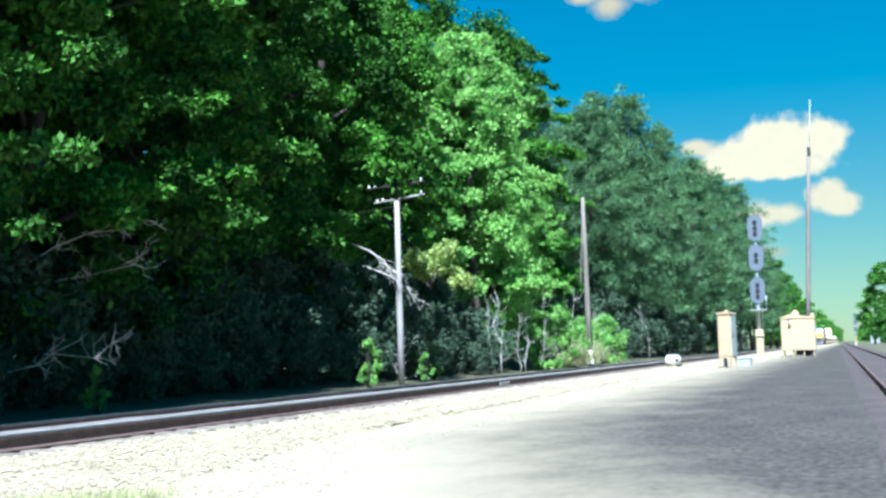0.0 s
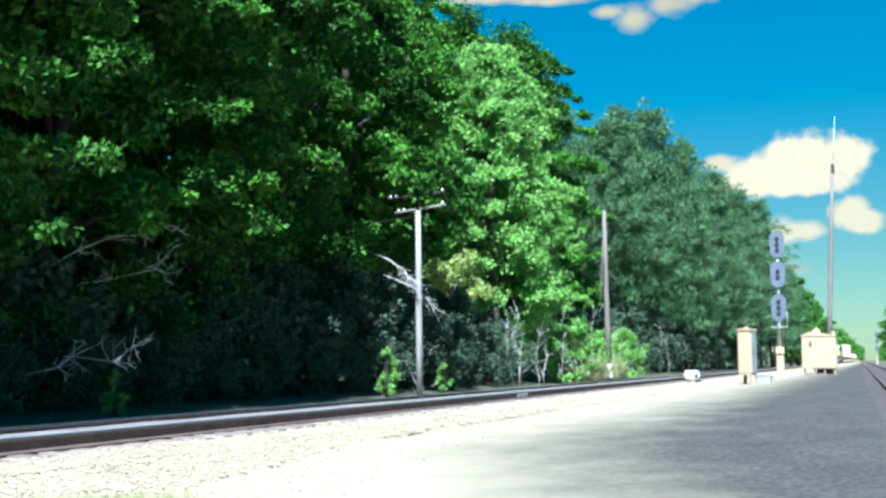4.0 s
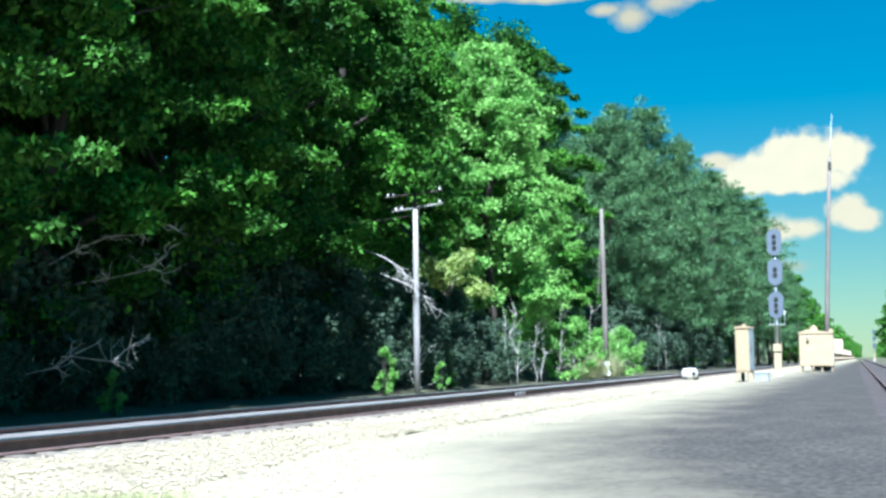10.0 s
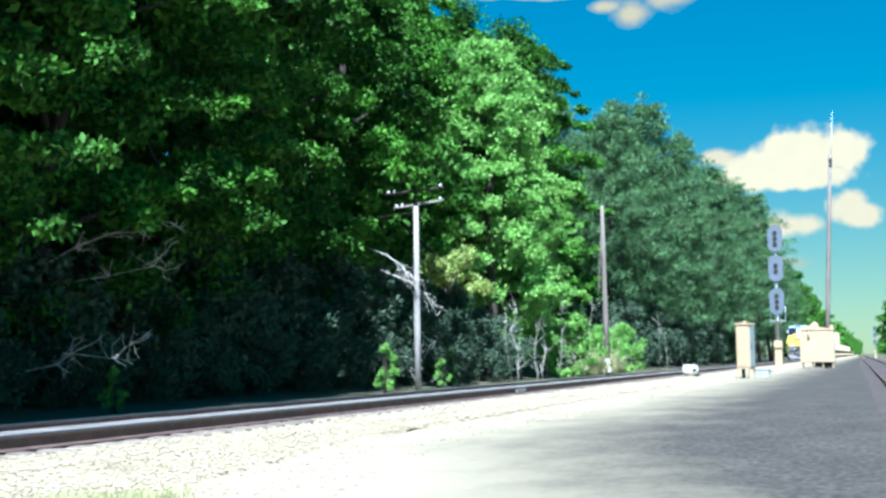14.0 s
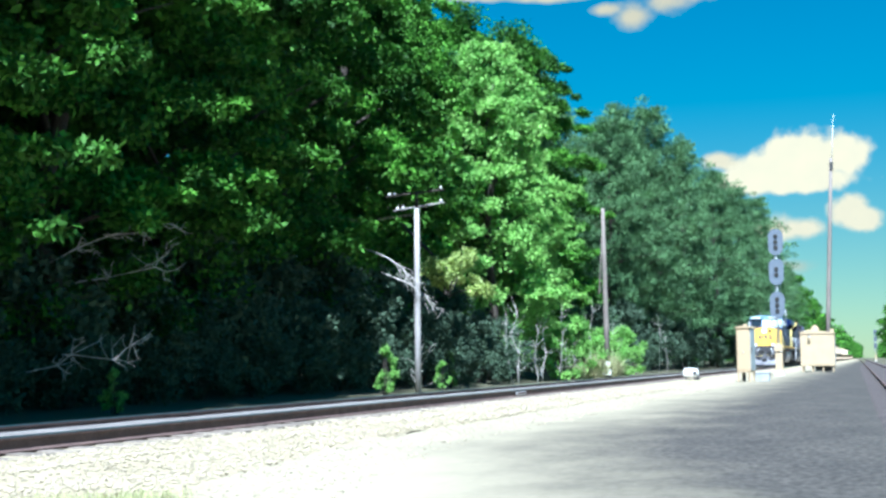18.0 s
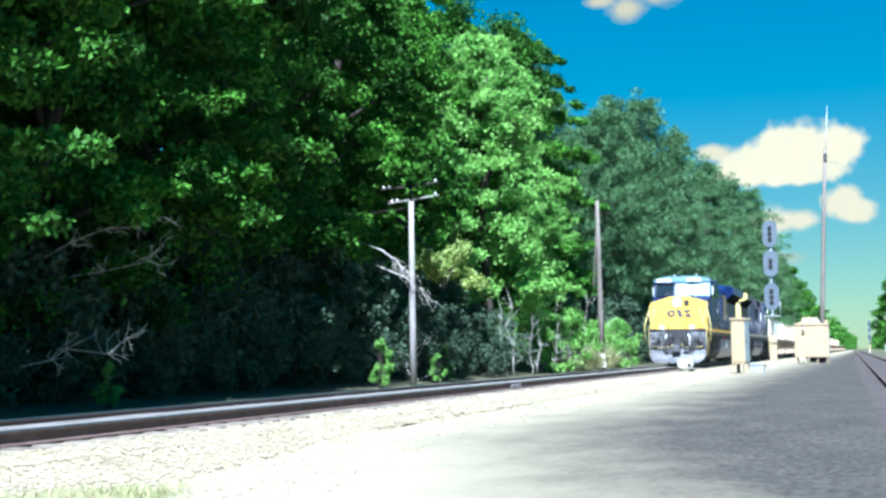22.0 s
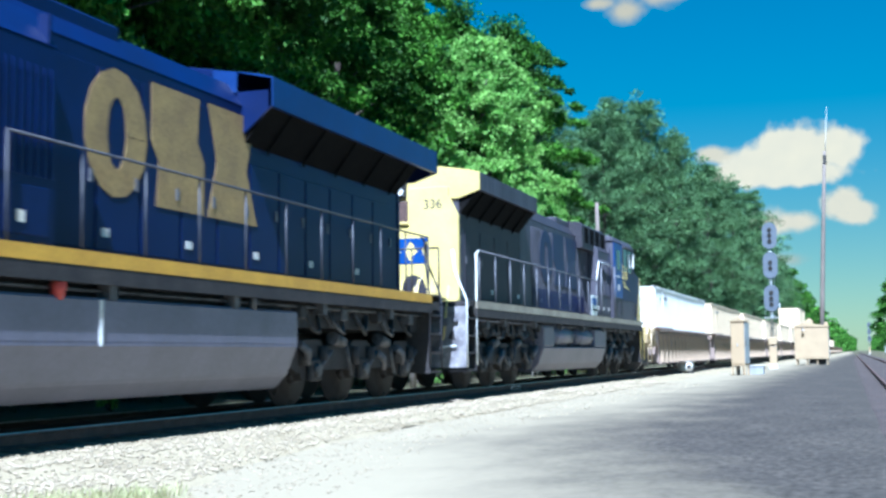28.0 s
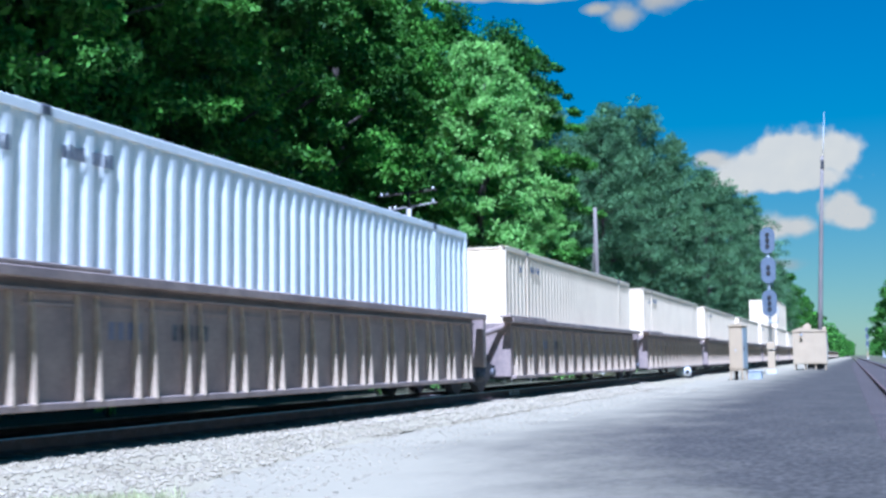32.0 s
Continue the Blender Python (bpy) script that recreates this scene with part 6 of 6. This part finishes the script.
# lighter copy of the wagon paint: sunlight on the ribs put into colour
RIBTAN = material("sunlit_rib_paint", (0.52, 0.41, 0.28), 0.6, second=(0.36, 0.275, 0.19), scale=2.5, fine=22, bump=0.06, fine_amount=0.15)


def well_car(at, label, ends, spin=False, ribs=True):
    """One well unit: deep side walls with outside ribs; y runs 0 to 17.4 with the trucks beyond."""
    global RIB
    t = thing("well_car", at, label, "well car", "freight train")
    a, b = 0.62, 16.5
    for s in (1, -1):
        side = part("side_wall", sx(s, 1.36, 1.4, a, b, 0.36, 1.66), WELL, t, "dusty tan wagon side")
        part("top_chord", sx(s, 1.30, 1.57, 0.2, b + 0.7, 1.62, 1.74, 0.015), WELL, t)
        part("end_gusset", sx(s, 1.28, 1.56, 0.0, 3.4, 1.742, 1.79, 0.01), WELL, t)
        part("bottom_chord", sx(s, 1.3, 1.5, a, b, 0.3, 0.38, 0.01), WELL, t)
        if ribs:
            for k in range(15):
                y = a + 0.35 + k * (b - a - 0.7) / 14
                if RIB is None:
                    r = bmesh.new()
                    for d in (-0.17, 0.17):   # the two flanges of one pressed rib
                        prism(r, [(0.0, 0.36), (0.115, 0.36), (0.105, 0.55), (0.06, 1.25), (0.025, 1.5), (0.0, 1.5)], d - 0.013, d + 0.013)
                    RIB = mesh_of("rib", r, RIBTAN)
                ob = new("rib", RIB)
                ob.parent = side
                ob.matrix_basis = pose(1.4, y, 0) if s > 0 else pose(-1.4, y, 0, 0, 0, 180)
                if k < 14:
                    part("stiffener", sx(s, 1.40, 1.42, y + 0.06, y + 0.95, 1.36, 1.4), WELL, side)
        for k in range(2):
            plate = part("marking_plate", sx(s, 1.4, 1.403, 3.5 + 1.3 * k, 4.45 + 1.3 * k, 0.98, 1.28), WELL, t, "repainted marking patch")
            for q in range(4 if k == 0 else 5):
                part("marking_bar", sx(s, 1.403, 1.407, 3.56 + 1.3 * k + 0.18 * q, 3.67 + 1.3 * k + 0.18 * q, 1.03, 1.23), TANK if k == 0 else UNDER_PALE, plate, "pale marking bar")
        part("top_flange", sx(s, 1.4, 1.5, a, b, 1.5, 1.53), WELL, t)
    part("floor", bx(-1.36, 1.36, a, b, 0.3, 0.36), UNDER, t)
    for y, d in ((a, -1), (b, 1)):
        part("bulkhead", bx(-1.4, 1.4, min(y, y + d * 0.1), max(y, y + d * 0.1), 0.36, 1.62), WELL, t)
        part("end_sill", bx(-0.35, 0.35, min(y, y + d * 1.6), max(y, y + d * 1.6), 0.8, 1.12, 0.02), WELL, t)
        for s in (1, -1):
            part("end_brace", bar([(s * 1.3, y, 1.55), (s * 0.3, y + d * 1.4, 1.1)], 0.07, 6), WELL, t)
    if "front" in ends:
        wagon_truck(t, -0.9, spin)
        p = part("end_platform", bx(-1.3, 1.3, -2.4, -0.3, 1.2, 1.28), WELLEND, t)
        for s in (1, -1):
            for y in (-2.35, -1.55):
                part("ladder_rail", bar([(s * 1.45, y, 0.45), (s * 1.45, y, 1.75)], 0.022, 6), BOXGREY, t, "pale end ladder")
            for k in range(3):
                part("ladder_rung", bar([(s * 1.45, -2.35, 0.45 + 0.6 * k), (s * 1.45, -1.55, 0.45 + 0.6 * k)], 0.018, 6), BOXGREY, t)
            part("arch_gusset", pr([(-0.95, 1.28), (-0.95, 1.66), (a, 1.66), (a, 0.4), (a - 0.06, 0.66), (a - 0.28, 0.97), (a - 0.65, 1.18)], *sorted((s * 1.355, s * 1.395)), "x"), WELL, t, "arched end gusset")
            part("end_brace", bar([(s * 1.4, -1.5, 1.3), (s * 1.42, -0.6, 1.72)], 0.035, 6), WELLEND, p)
            part("end_brace", bar([(s * 1.4, -1.45, 1.62), (s * 1.42, -0.55, 1.34)], 0.03, 6), WELLEND, p)
            part("release_rod", bar([(s * 1.46, -2.5, 0.9), (s * 1.46, -1.0, 0.95)], 0.018, 6), BOXGREY, t)
            part("step_frame", bx(min(s * 1.3, s * 1.48), max(s * 1.3, s * 1.48), -2.62, -2.42, 1.1, 1.5, 0.03), WELLEND, p, "yellow corner bracket")
            part("end_post", sx(s, 1.1, 1.3, -1.3, -1.1, 1.28, 1.8, 0.02), WELLEND, p)
            part("end_post", sx(s, 1.0, 1.4, -0.5, -0.2, 1.0, 1.75, 0.02), WELLEND, p)
        part("brake_wheel", bar([(-0.6, -2.3, 2.0), (-0.6, -2.25, 2.0)], 0.28, 16), WELLEND, p)
        part("brake_cylinder", bar([(0.9, -1.9, 1.42), (0.9, -1.2, 1.42)], 0.12, 10), UNDER_PALE, p)
        part("end_beam", bx(-1.45, 1.45, -2.5, -2.38, 0.95, 1.28, 0.02), WELLEND, t)
        part("coupler", bx(-0.15, 0.15, -3.1, -2.4, 0.72, 1.0, 0.04), UNDER, t)
    if "truck" in ends:
        wagon_truck(t, 18.15, spin)
        part("pivot", bx(-0.5, 0.5, 17.6, 18.7, 0.8, 1.1, 0.03), WELL, t)
        for s in (1, -1):
            part("end_post", sx(s, 1.05, 1.42, 17.4, 17.62, 0.6, 1.74, 0.02), WELL, t)
    return t


def add(t, behind, turned=False, lift=0.0):
    ROLLING.append((t, behind, turned, lift))
    return t


HOME = pose(0, 0, 0)
add(locomotive(HOME, 1), 0.0)
add(locomotive(HOME, 2), 44.6, True)
w_first = add(well_car(HOME, "dusty tan well car with ribbed sides carrying a container", ("front", "truck"), True), 47.5)
w_mid = add(well_car(HOME, "dusty tan articulated well car carrying a container", ("truck",), True), 47.5 + 19.1)
PITCH = 19.1
for k in range(2, 22):
    add(copy_thing(w_mid, HOME), 47.5 + PITCH * k)
c_white = add(container(HOME, BOXWHITE, "long white corrugated freight container in a well car"), 48.05, False, 0.5)
c_pale = add(container(HOME, BOXGREY, "long cream corrugated freight container in a well car"), 48.05 + PITCH * 2, False, 0.5)
for k in (1, 3, 4, 5, 6, 7, 9, 10):
    add(copy_thing(c_pale, HOME), 48.05 + PITCH * k, False, 0.5)
stacked = add(copy_thing(c_pale, HOME), 48.05 + PITCH * 6 + 0.6, False, 3.42)
stacked["label"] = "cream freight container stacked on another container"
for k in (8, 12, 15):
    add(copy_thing(c_pale, HOME), 48.05 + PITCH * k, False, 0.5)


def travelled(t):
    for (a, s0), (b, s1) in zip(POSITIONS, POSITIONS[1:]):
        if t <= b:
            return s0 + (s1 - s0) * (t - a) / (b - a)
    return POSITIONS[-1][1]


def motions():
    for ob, behind, turned, lift in ROLLING:
        walk(ob, [(t, pose(TRACK_X, s + behind, RAIL_Z + lift, 0, 0, 180 if turned else 0)) for t, s in POSITIONS])
    flip = {ob: turned for ob, behind, turned, lift in ROLLING}
    for ob, y, r in WHEELS:
        sign = -1 if flip.get(ob.parent) else 1
        rows = []
        for k in range(32 * FPS + 1):
            t = k / FPS
            rows.append((t, pose(0, y, r, math.degrees(sign * -(travelled(0) - travelled(t)) / r) % 360)))
        walk(ob, rows)


motions()
